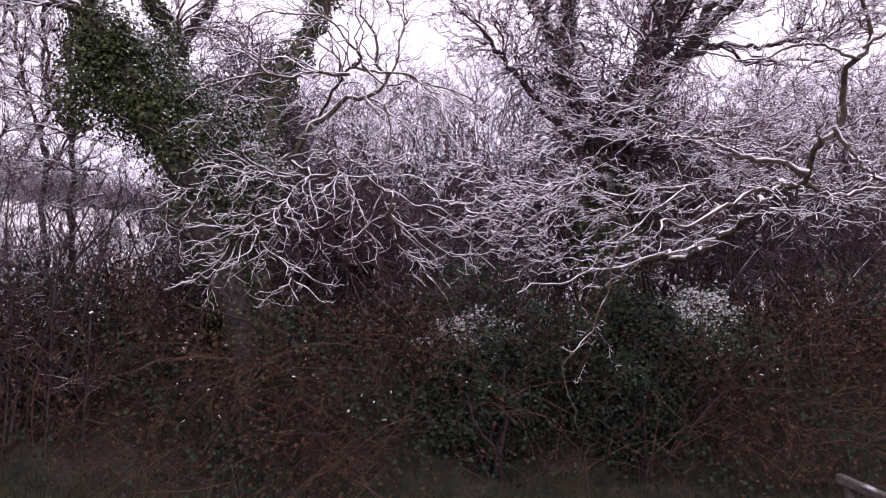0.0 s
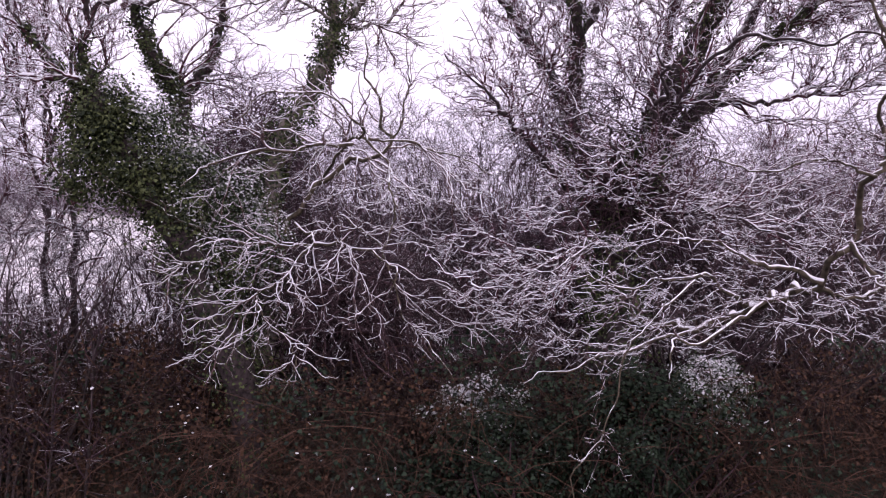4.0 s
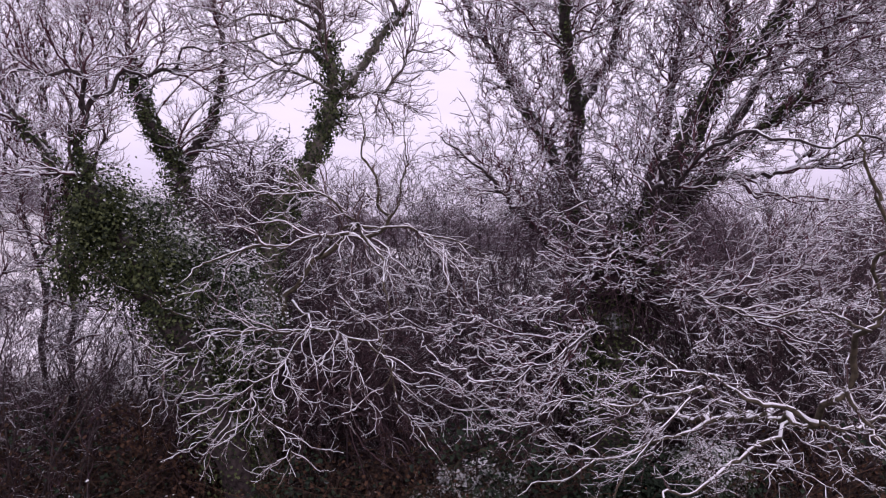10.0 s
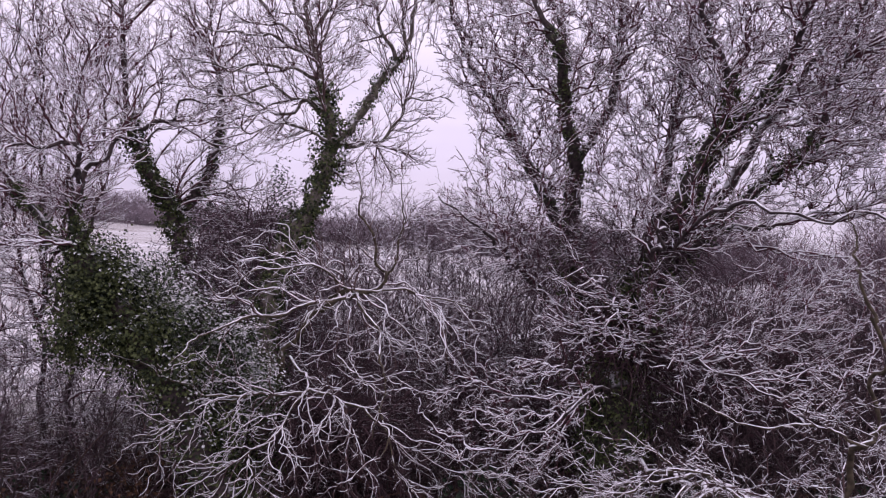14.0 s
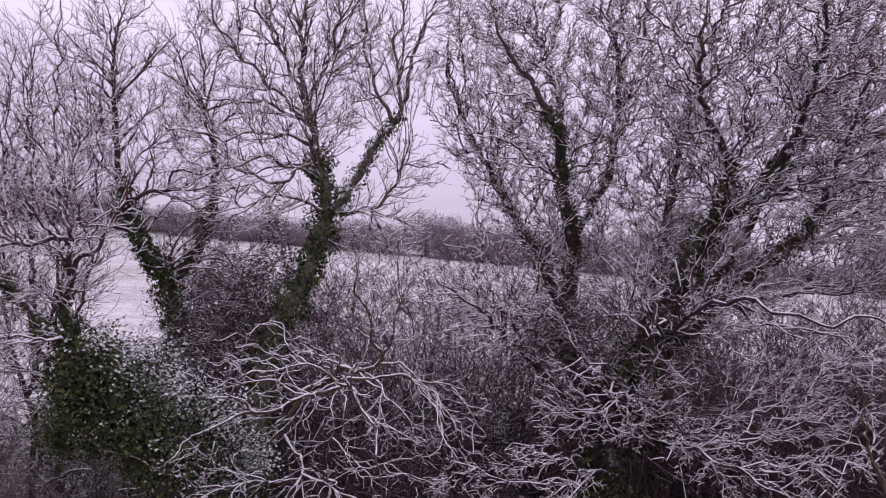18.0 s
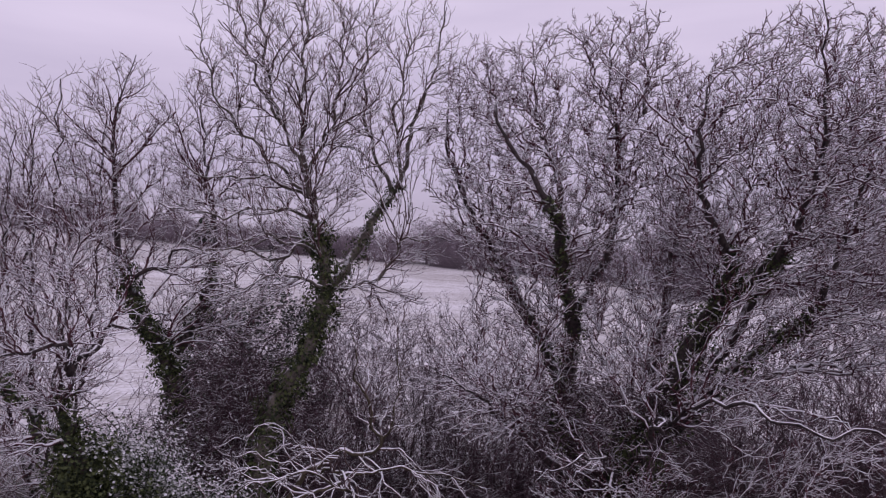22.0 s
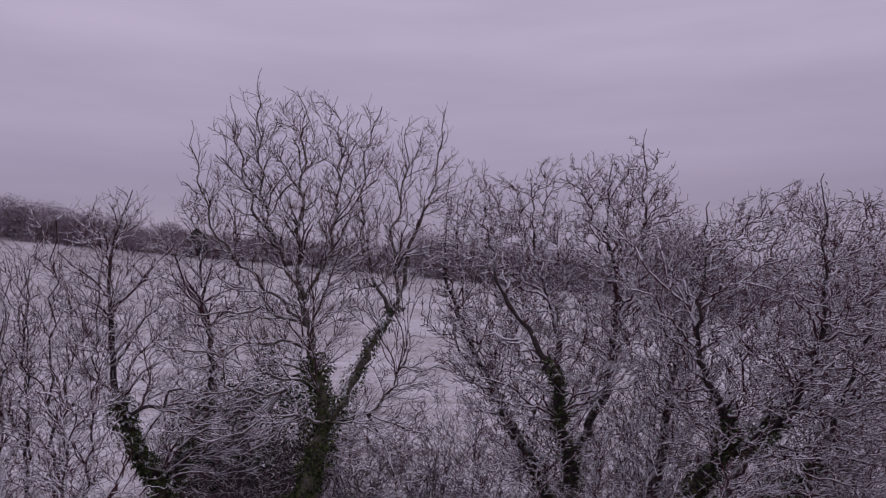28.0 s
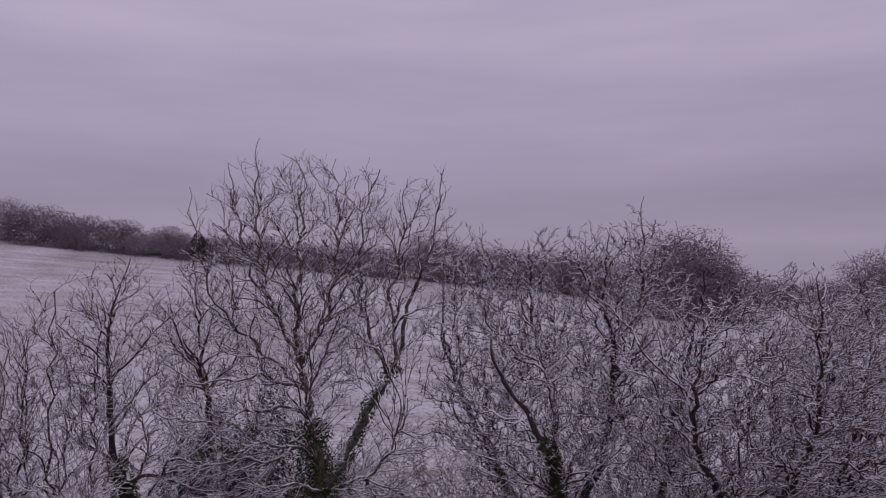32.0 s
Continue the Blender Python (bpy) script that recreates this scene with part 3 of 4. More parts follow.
# slender stems at the end of the hedge
for k, (sx, sy, top) in enumerate([(-6.6, 13.3, 13.0), (-7.2, 13.5, 12.2), (-8.1, 13.0, 12.6)]):
    dx = (-0.3, 0.2, -0.2)[k]
    tree("slender_tree", "slender upright tree with fine bare twigs lightly lined with snow", [
        ("trunk", [(sx + dx, sy + 0.1, 0.3), (sx + 0.1, sy, 4.0), (sx + 0.05, sy, 7.4), (sx - 0.05, sy, 10.2), (sx, sy, top)], 0.065, 0.010),
        ("limb", [(sx + 0.1, sy, 5.5), (sx - 0.35, sy - 0.1, 7.3), (sx - 0.45, sy, 9.2), (sx - 0.5, sy, top - 1.0)], 0.04, 0.010),
        ("limb", [(sx + 0.1, sy, 6.4), (sx + 0.45, sy + 0.2, 8.0), (sx + 0.6, sy + 0.2, 9.5), (sx + 0.7, sy + 0.2, top - 0.7)], 0.035, 0.010),
    ], [((sx, sy, top - 2.8), (1.4, 1.2, 3.3)), ((sx, sy, 6.4), (1.35, 1.0, 2.2))], (60, 320, 900), (sx + dx, sy + 0.1, 0.3), limb_from=0.35, wig=0.03, up=0.9, rough=0.3, fine=(5.0, 0.15, 0.45), thick=1.1, hub=np.array([sx, sy, 5.5]), curl=0.14, twig=M_TWIG_RED)

# the big oak
oak, oak_l = tree("oak_tree", "large spreading oak, ivy on its limbs, twigs lined with snow", [
    ("trunk", [(3.0, 13.3, 0.3), (3.05, 13.25, 2.0), (3.08, 13.2, 3.6), (3.15, 13.2, 4.9), (3.25, 13.2, 5.8), (3.5, 13.1, 6.4)], 0.47, 0.33),
    ("limb", [(3.1, 13.3, 5.6), (2.5, 13.6, 6.8), (2.35, 13.8, 7.6), (1.95, 14.0, 8.4), (1.45, 14.25, 9.35), (1.15, 14.45, 10.05), (0.7, 14.7, 10.9), (0.3, 14.9, 12.2), (0.4, 14.9, 13.2)], 0.172, 0.008),
    ("limb", [(2.45, 13.7, 7.3), (2.5, 13.2, 8.5), (2.25, 12.6, 9.5), (2.07, 12.0, 10.35), (1.7, 11.9, 11.0), (1.2, 12.0, 11.8), (1.0, 12.4, 12.8)], 0.148, 0.008),
    ("limb", [(2.6, 13.5, 8.8), (3.2, 13.8, 9.7), (3.45, 13.9, 10.9), (3.45, 13.7, 11.9), (3.26, 13.6, 13.1), (3.35, 13.5, 14.0)], 0.0936, 0.008),
    ("limb", [(3.5, 13.0, 6.2), (4.05, 12.45, 7.9), (4.6, 12.1, 9.0), (4.7, 11.7, 9.7), (4.2, 11.4, 10.6), (4.1, 11.2, 11.6), (4.3, 11.3, 12.5)], 0.14, 0.008),
    ("limb", [(3.5, 13.0, 6.3), (4.1, 12.6, 7.5), (4.75, 12.15, 8.9), (5.3, 11.5, 9.7), (5.4, 10.9, 10.3), (5.5, 10.4, 11.2), (5.6, 10.4, 12.2)], 0.15, 0.008),
    ("limb", [(3.6, 13.1, 6.2), (4.45, 12.7, 7.25), (5.5, 12.4, 8.3), (6.1, 12.1, 8.8), (6.4, 11.8, 9.75), (6.7, 11.5, 10.9), (6.9, 11.5, 12.4)], 0.135, 0.008),
    ("limb", [(3.7, 12.8, 6.4), (3.95, 11.6, 7.4), (4.3, 10.3, 7.72), (4.93, 9.75, 7.46), (5.6, 9.5, 7.5), (6.5, 9.3, 7.35)], 0.036, 0.009),
    ("limb", [(3.9, 13.0, 6.6), (5.0, 13.4, 7.45), (6.05, 13.75, 7.6), (7.4, 14.1, 7.85), (8.8, 14.5, 8.1)], 0.08, 0.012),
    ("limb", [(2.9, 13.2, 5.4), (2.0, 13.3, 6.3), (1.35, 12.9, 6.95), (0.85, 12.5, 7.45), (0.1, 12.0, 8.0)], 0.0936, 0.008),
    ("limb", [(4.45, 12.7, 7.3), (5.6, 13.1, 9.0), (6.6, 13.4, 10.2), (7.4, 13.4, 11.6), (7.8, 13.3, 13.0)], 0.109, 0.008),
    ("limb", [(3.6, 13.3, 6.4), (4.3, 14.0, 8.6), (4.8, 14.4, 10.6), (5.2, 14.4, 12.2), (5.4, 14.3, 13.4)], 0.117, 0.008),
    ("limb", [(2.12, 12.3, 9.9), (2.2, 12.9, 11.2), (2.0, 13.8, 12.4), (1.9, 13.8, 13.8)], 0.0702, 0.008),
    ("limb", [(3.2, 12.9, 4.6), (2.6, 12.0, 4.9), (1.9, 11.2, 4.6), (1.2, 10.9, 4.3), (0.4, 10.9, 4.1)], 0.034, 0.006),
    ("limb", [(3.3, 12.9, 5.4), (2.9, 12.0, 6.4), (2.3, 11.2, 6.8), (1.5, 10.7, 6.6)], 0.038, 0.006),
    ("limb", [(3.4, 12.8, 5.2), (4.0, 11.6, 5.4), (4.9, 10.8, 5.0), (5.8, 10.4, 4.6)], 0.036, 0.006),
    ("snag", [(3.82, 12.95, 3.2), (3.80, 12.9, 4.2), (3.78, 12.9, 5.2)], 0.035, 0.028),
    ("limb", [(3.9, 13.6, 12.4), (4.05, 13.9, 13.4), (4.09, 14.0, 14.75)], 0.03, 0.006),
    ("limb", [(5.5, 10.4, 11.0), (5.3, 9.9, 12.2), (5.25, 9.8, 13.35)], 0.03, 0.006),
    ("limb", [(3.4, 12.8, 5.9), (3.5, 11.7, 7.0), (3.3, 10.7, 7.4), (3.0, 10.2, 7.5)], 0.0546, 0.008),
], [((3.0, 13.6, 11.0), (2.8, 2.1, 3.3)), ((1.1, 14.0, 11.8), (1.3, 1.3, 2.2)), ((6.0, 11.6, 10.9), (2.8, 2.2, 2.6)), ((8.0, 13.4, 10.3), (2.0, 1.9, 2.8)), ((5.3, 10.2, 12.0), (1.2, 1.0, 1.4)), ((4.0, 13.9, 13.4), (0.8, 0.8, 1.3)), ((0.9, 14.6, 13.2), (0.7, 0.7, 1.3)), ((1.2, 12.6, 7.8), (1.5, 1.2, 1.2)),
    ((2.9, 11.5, 6.1), (1.6, 0.9, 0.9)), ((1.2, 11.5, 4.6), (1.5, 0.8, 1.0)), ((5.2, 11.3, 5.3), (1.7, 0.8, 0.9)), ((6.3, 11.6, 6.5), (1.8, 0.9, 0.8)), ((4.4, 11.7, 8.0), (1.9, 0.8, 0.9))], (340, 2350, 12200), (3.0, 13.3, 0.3), limb_from=0.3, wig=0.06, up=0.6, fine=(11.0, 0.06, 0.17), bits=2, thick=1.25, stoutest=0.019, hub=np.array([3.4, 13.1, 5.8]), curl=0.26)

# the crooked low bough of the oak that comes forward over the hedge
bough, bough_l = tree("overhanging_bough", "crooked olive-brown bough hanging forward with thick snow on its twigs", [
    ("limb", [(3.2, 12.9, 3.6), (3.9, 11.4, 3.6), (4.0, 9.9, 3.9), (3.85, 8.5, 4.2), (3.75, 7.4, 4.35), (3.85, 7.0, 4.8), (3.9, 6.7, 5.3), (3.9, 6.45, 5.85), (3.75, 6.2, 6.4)], 0.06, 0.015),
    ("limb", [(3.75, 7.3, 4.35), (3.3, 7.5, 4.55), (2.75, 7.7, 4.75), (2.15, 8.0, 5.1)], 0.03, 0.006),
    ("limb", [(3.8, 7.9, 4.25), (3.2, 7.3, 4.15), (2.5, 7.0, 3.85), (2.15, 6.8, 3.8), (2.0, 6.65, 3.55)], 0.024, 0.006),
    ("limb", [(3.85, 7.0, 4.75), (4.0, 6.8, 4.35), (4.4, 6.8, 4.2), (5.0, 7.0, 4.3)], 0.024, 0.006),
    ("limb", [(3.88, 6.6, 5.3), (3.5, 6.7, 5.45), (3.0, 7.0, 5.4), (2.6, 7.3, 5.6)], 0.013, 0.005),
    ("limb", [(3.9, 6.6, 5.4), (4.3, 6.6, 5.6), (4.8, 6.8, 5.6), (5.4, 7.1, 5.7)], 0.014, 0.005),
    ("limb", [(3.8, 7.6, 4.3), (4.4, 7.9, 4.2), (5.2, 8.1, 4.3), (6.0, 8.2, 4.2)], 0.027, 0.006),
    ("limb", [(3.75, 6.2, 6.4), (3.58, 6.2, 6.85), (3.62, 6.25, 7.15), (3.52, 6.3, 7.4)], 0.015, 0.004),
    ("limb", [(4.0, 9.6, 3.95), (3.2, 9.0, 4.4), (2.3, 8.7, 4.3), (1.4, 8.5, 4.4)], 0.03, 0.006),
    ("limb", [(3.0, 8.75, 4.35), (2.4, 8.2, 4.0), (1.97, 7.9, 3.6), (1.75, 7.75, 2.9), (1.37, 7.65, 2.4), (1.48, 7.6, 1.75)], 0.013, 0.004),
    ("limb", [(4.0, 10.4, 3.8), (2.8, 10.0, 3.5), (1.9, 9.6, 3.3), (1.0, 9.2, 3.1)], 0.03, 0.006),
], [((3.6, 7.3, 4.6), (2.3, 1.4, 1.1)), ((4.0, 6.6, 5.7), (1.1, 0.7, 0.6)), ((3.6, 6.3, 6.9), (0.35, 0.3, 0.5)), ((2.0, 9.3, 4.0), (1.8, 1.4, 0.9)), ((1.65, 7.75, 2.7), (0.5, 0.35, 0.8)), ((5.6, 8.0, 4.4), (1.5, 1.3, 1.0))],
    (46, 200, 680), (3.2, 12.9, 3.6), bark=M_BARK_PALE, branch=M_FRONT, twig=M_FRONT, limb_from=0.4, category="tree branch", wig=0.075, up=0.15, stoutest=0.013, fine=(14.0, 0.03, 0.11), thick=0.7, hub=np.array([3.9, 8.4, 4.0]), curl=0.26)

# the drooping boughs in front of the ash
droop, droop_l = tree("drooping_bough", "drooping pale bough with curling snow-covered twigs over the hedge", [
    ("limb", [(-2.9, 13.4, 4.6), (-2.6, 13.4, 5.5), (-1.8, 13.2, 6.3), (-0.85, 12.7, 6.6), (-1.0, 12.6, 7.2), (-1.25, 12.4, 8.1), (-1.2, 12.4, 8.8)], 0.065, 0.006),
    ("limb", [(-0.85, 12.7, 6.6), (-0.6, 12.6, 7.1), (-0.5, 12.5, 7.8), (-0.55, 12.5, 8.5)], 0.022, 0.006),
    ("limb", [(-2.5, 13.0, 5.3), (-2.0, 12.0, 4.9), (-3.0, 11.5, 4.87), (-3.75, 11.05, 4.55), (-4.2, 10.6, 4.45)], 0.026, 0.008),
    ("limb", [(-2.0, 12.0, 4.9), (-1.3, 11.3, 4.85), (-0.65, 10.9, 4.55), (-0.7, 10.6, 4.2)], 0.026, 0.008),
    ("limb", [(-2.0, 11.9, 4.9), (-2.35, 11.2, 4.35), (-2.7, 11.0, 4.0), (-2.1, 10.8, 3.3), (-2.25, 10.6, 2.55)], 0.019, 0.006),
    ("limb", [(-2.7, 11.6, 4.9), (-3.3, 11.2, 4.95), (-4.0, 10.9, 5.35), (-4.55, 10.7, 5.65), (-4.8, 10.4, 5.9)], 0.022, 0.006),
    ("limb", [(-2.0, 12.9, 6.1), (-1.4, 11.6, 6.5), (-1.07, 10.6, 6.47), (-1.5, 10.1, 6.85), (-2.2, 9.8, 6.8), (-2.8, 9.6, 6.35)], 0.026, 0.006),
    ("limb", [(-1.3, 11.3, 6.5), (-0.5, 11.7, 6.5), (0.35, 12.0, 6.3), (0.9, 12.2, 6.05)], 0.022, 0.006),
    ("limb", [(-1.3, 11.3, 6.4), (-2.2, 10.6, 6.2), (-3.0, 10.2, 6.0), (-3.4, 9.9, 5.6)], 0.026, 0.008),
    ("limb", [(-1.1, 10.8, 6.5), (-0.7, 10.3, 5.9), (-0.6, 10.0, 5.2), (-0.75, 9.9, 4.6)], 0.022, 0.006),
    ("limb", [(-1.6, 12.4, 5.4), (-0.9, 11.9, 4.8), (-0.55, 11.5, 3.8), (-0.1, 11.0, 3.35), (0.4, 10.7, 2.6)], 0.016, 0.006),
], [((-2.6, 11.0, 4.4), (2.2, 0.9, 1.8)), ((-2.0, 10.4, 6.75), (1.5, 0.9, 0.75)), ((0.0, 11.8, 5.7), (1.2, 1.0, 0.9)), ((-0.6, 12.5, 8.0), (0.9, 0.6, 1.4)), ((0.2, 11.4, 3.6), (1.1, 0.7, 0.6))],
    (130, 320, 520), (-2.9, 13.4, 4.6), bark=M_BARK_PALE, branch=M_DROOP, twig=M_DROOP, limb_from=0.3, category="tree branch", wig=0.06, up=-0.35, rough=0.25, stoutest=0.022, fine=(4.0, 0.10, 0.42), thick=0.92, hub=np.array([-1.5, 13.4, 6.4]), curl=0.16, bits=6, lift=0.2)


# ivy on the trunks
def ivy_part(t, lines, pick, count, thick, mat, size=0.043, lump=0.5, lo=0.0, hi=1.0, upper=False):
    for k in pick:
        P, R, limb = lines[k]
        i0, i1 = int(lo * (len(P) - 1)), int(hi * (len(P) - 1)) + 1
        a, o = ivy_on(P[i0:i1], R[i0:i1], count, thick, lump)
        if upper:
            a, o = a[o[:, 2] > 0.35], o[o[:, 2] > 0.35]
        part("ivy", leaves("ivy", a, o, size, mat), limb, "glossy dark green ivy leaves", "stuff")


def ivy_clump(t, centre, size, count, mat):
    """Leaves in a score of small hanging tufts, so that the outline is ragged."""
    k = 22
    o = unit(rng.normal(0, 1, (k, 3)))
    hub_ = np.array(centre) + o * np.array(size) * rng.uniform(0.3, 1.0, (k, 1))
    pick = rng.integers(0, k, count)
    d = rng.normal(0, 1, (count, 3)) * np.array([0.33, 0.33, 0.42]) * np.mean(size) * rng.uniform(0.5, 1.2, k)[pick][:, None]
    p_ = hub_[pick] + d
    part("ivy", leaves("ivy", p_, unit(p_ - np.array(centre)), 0.05, mat, droop=0.9), t, "hanging clump of ivy leaves", "stuff")


for c_, r_, n_ in (((-5.0, 10.75, 6.75), (0.55, 0.5, 0.6), 3600), ((-4.75, 10.8, 6.2), (0.6, 0.5, 0.65), 4200), ((-4.3, 11.0, 5.75), (0.65, 0.5, 0.6), 4200), ((-3.85, 11.2, 5.3), (0.45, 0.45, 0.4), 1500),
                   ((-5.25, 10.8, 5.8), (0.3, 0.3, 0.55), 900), ((-3.3, 11.7, 4.2), (0.4, 0.35, 0.7), 1500), ((-3.2, 11.8, 3.3), (0.4, 0.35, 0.6), 1100)):
    ivy_clump(lean, c_, r_, n_, M_IVY)
for c_, r_, n_ in (((-4.5, 11.2, 6.75), (0.6, 0.5, 0.4), 2600), ((-4.7, 12.4, 6.3), (0.75, 0.5, 0.6), 3000), ((-3.9, 11.5, 6.1), (0.55, 0.5, 0.5), 2600), ((-3.3, 11.9, 5.7), (0.6, 0.5, 0.6), 3000), ((-2.9, 12.2, 5.0), (0.5, 0.4, 0.6), 2000)):
    ivy_clump(lean, c_, r_, n_, M_IVY_SNOW)
ivy_clump(oak, (3.1, 13.05, 4.3), (0.62, 0.5, 1.5), 6500, M_IVY)
ivy_clump(oak, (3.45, 12.9, 6.3), (0.6, 0.5, 0.7), 3500, M_IVY)
ivy_clump(oak, (2.4, 13.6, 6.9), (0.4, 0.4, 0.6), 1500, M_IVY)
ivy_part(lean, lean_l, [0], 5600, 0.24, M_IVY, size=0.05, lump=0.9, lo=0.02)
ivy_part(lean, lean_l, [0], 6000, 0.42, M_IVY_SNOW, size=0.05, lump=0.6, lo=0.35, upper=True)
ivy_part(lean, lean_l, [1, 2], 900, 0.08, M_IVY, lump=0.8, hi=0.8)
ivy_part(ash, ash_l, [0], 9000, 0.19, M_IVY, size=0.055, lump=0.95, hi=0.86)
ivy_part(ash, ash_l, [2], 1600, 0.14, M_IVY, lump=0.7, hi=0.5)
ivy_part(fork, fork_l, [0], 5500, 0.17, M_IVY, size=0.055, lump=0.95)
ivy_part(fork, fork_l, [0], 1800, 0.22, M_IVY_SNOW, size=0.055, lump=0.9, lo=0.4, upper=True)
ivy_part(fork, fork_l, [2], 1000, 0.12, M_IVY, lump=0.7, hi=0.4)
ivy_part(oak, oak_l, [0], 6000, 0.18, M_IVY, lump=0.6)
ivy_part(oak, oak_l, [1, 2], 1700, 0.08, M_IVY, lump=0.9, hi=0.6)
ivy_part(oak, oak_l, [4, 5, 6], 2600, 0.12, M_IVY, lump=0.9, hi=0.55)


# ---------------------------------------------------------------- shrubs
def shrub_mesh(height, width, stems, mat, counts, low=0.25):
    a = np.arange(stems) * 2.4 + rng.uniform(0, 1, stems); q_ = rng.uniform(0.05, width * 0.2, stems)
    base = np.stack([np.cos(a) * q_, np.sin(a) * q_, np.zeros(stems)], 1)
    lean_ = rng.uniform(0.05, 0.35, stems)
    way = np.stack([np.cos(a) * lean_, np.sin(a) * lean_, np.ones(stems)], 1)
    s0 = grow(base, way, rng.uniform(0.55, 0.85, stems) * height, np.full(stems, 0.035), np.full(stems, 0.010), 12, 0.12, 0.03)
    crown = [((0, 0, height * (0.5 + low / 2)), (width / 2, width / 2, height * (0.5 - low / 2)))]
    b1 = reach(nodes_along(*s0, 3), in_crown(crown, counts[0]), 6, 0.09, 0.3, 0.007, 0.012)
    b2 = reach(nodes_along(*b1, 2), in_crown(crown, counts[1]), 4, 0.12, 0.2, 0.0055, 0.008)
    f = sprout(*b2, 4.4, 0.1, 1.0, 35, 80, 0.16, 0.46, 0.3, 2, 0.3, 0.05, 0.0055, 0.0045)
    each = [tube_mesh("stem", s0[0][k:k + 1], s0[1][k:k + 1], 5, M_BARK) for k in range(stems)]
    return each, joined("twig_growth", [(*b1, 3), (*b2, 3), (*f, 3)], mat)


protos = [shrub_mesh(8.6, 3.8, 9, M_TWIG_DARK, (140, 420)), shrub_mesh(9.0, 3.4, 9, M_TWIG_DARK, (140, 420)),
          shrub_mesh(4.6, 3.4, 10, M_BARE, (140, 620), 0.0), shrub_mesh(6.8, 3.8, 9, M_FROST, (140, 420), 0.15), shrub_mesh(9.4, 4.2, 12, M_THICKET, (220, 1050), 0.0),
          shrub_mesh(5.2, 2.5, 14, M_FROST, (110, 330), 0.42), shrub_mesh(9.2, 4.2, 12, M_FROST, (220, 950), 0.0)]


def shrub(x, y, k, scale, turn, label="bare thicket shrub with fine snow-dusted twigs"):
    z = float(rise(np.float64(x), np.float64(y))) - 0.05
    t = new("shrub")
    t.matrix_basis = pose(x, y, z, 0, 0, turn) @ Matrix.Diagonal((scale, scale, scale, 1))
    tagged(t, label, "shrub", "shrubs behind the hedge")
    for me in protos[k][0]:
        new("stem", me).parent = t
    ob = new("twig_growth", protos[k][1])
    ob.parent = t
    tagged(ob, kind="stuff")
    return t


for x, y, k, s in [(-9.6, 13.4, 2, 0.8), (-8.0, 12.8, 2, 0.75), (-6.6, 12.6, 2, 0.75), (-5.0, 13.3, 2, 0.8), (-3.6, 13.6, 2, 0.9), (-2.0, 13.9, 2, 0.9), (-0.6, 13.3, 2, 0.8), (0.8, 13.1, 2, 0.75), (1.7, 14.3, 2, 0.85),
                   (4.6, 13.4, 2, 1.1), (6.2, 13.0, 2, 1.15), (7.8, 13.2, 2, 1.15), (9.6, 13.3, 2, 1.15), (5.4, 14.9, 2, 1.2), (7.2, 15.2, 2, 1.2),
                   (-1.8, 16.2, 4, 0.86), (-0.4, 18.6, 4, 0.95), (1.6, 17.4, 4, 0.92), (-2.6, 17.0, 4, 0.9), (-6.3, 15.7, 3, 1.0), (-5.6, 16.6, 3, 1.02), (-6.7, 12.3, 5, 1.0), (-7.6, 12.5, 5, 1.05), (-8.7, 12.3, 5, 0.95), (-6.0, 13.0, 5, 0.8), (-2.2, 15.6, 3, 0.95), (0.6, 16.4, 6, 0.92), (2.6, 16.2, 4, 0.85), (-7.2, 22.6, 4, 0.98), (-4.6, 22.4, 4, 1.02), (-9.2, 19.5, 3, 0.85), (-10.6, 17.0, 3, 0.8), (-6.4, 18.4, 3, 0.9), (-7.8, 17.2, 3, 0.75), (-5.9, 21.4, 4, 0.93), (-3.3, 22.2, 4, 0.93), (-3.0, 18.0, 6, 1.0), (-1.2, 17.0, 6, 0.98), (0.9, 18.0, 6, 1.02), (-1.6, 20.6, 6, 1.0), (0.2, 22.0, 0, 1.03), (-0.2, 15.6, 3, 1.02), (1.6, 15.4, 3, 1.05),
                   (3.0, 18.8, 1, 0.97), (5.5, 18.2, 4, 0.92), (7.7, 18.0, 4, 0.9), (9.8, 17.6, 4, 0.9), (11.8, 18.6, 4, 0.95), (3.4, 17.0, 4, 0.86), (4.9, 16.6, 4, 0.88), (6.8, 16.4, 4, 0.92), (8.9, 15.9, 4, 0.88), (10.8, 17.0, 4, 0.95), (6.0, 19.6, 0, 1.03), (8.6, 20.0, 1, 0.98), (11.6, 20.6, 0, 1.03), (4.0, 22.6, 0, 1.05), (7.0, 23.6, 1, 1.03), (13.2, 18.2, 1, 0.98), (10.4, 24.0, 0, 1.08)]:
    shrub(x, y, k, s, rng.uniform(0, 360))


# the dome of climber stems between the ash and the forked tree
def split_stems(t, name, P, R, sides, mat, single, label=""):
    """The first shoots as parts of their own, the rest joined."""
    single = min(single, len(P))
    for k in range(single):
        part(name, tube_mesh(name, P[k:k + 1], R[k:k + 1], sides, mat), t)
    if len(P) > single:
        part(name + "_growth", tube_mesh(name + "_growth", P[single:], R[single:], sides, mat), t, label, "stuff")


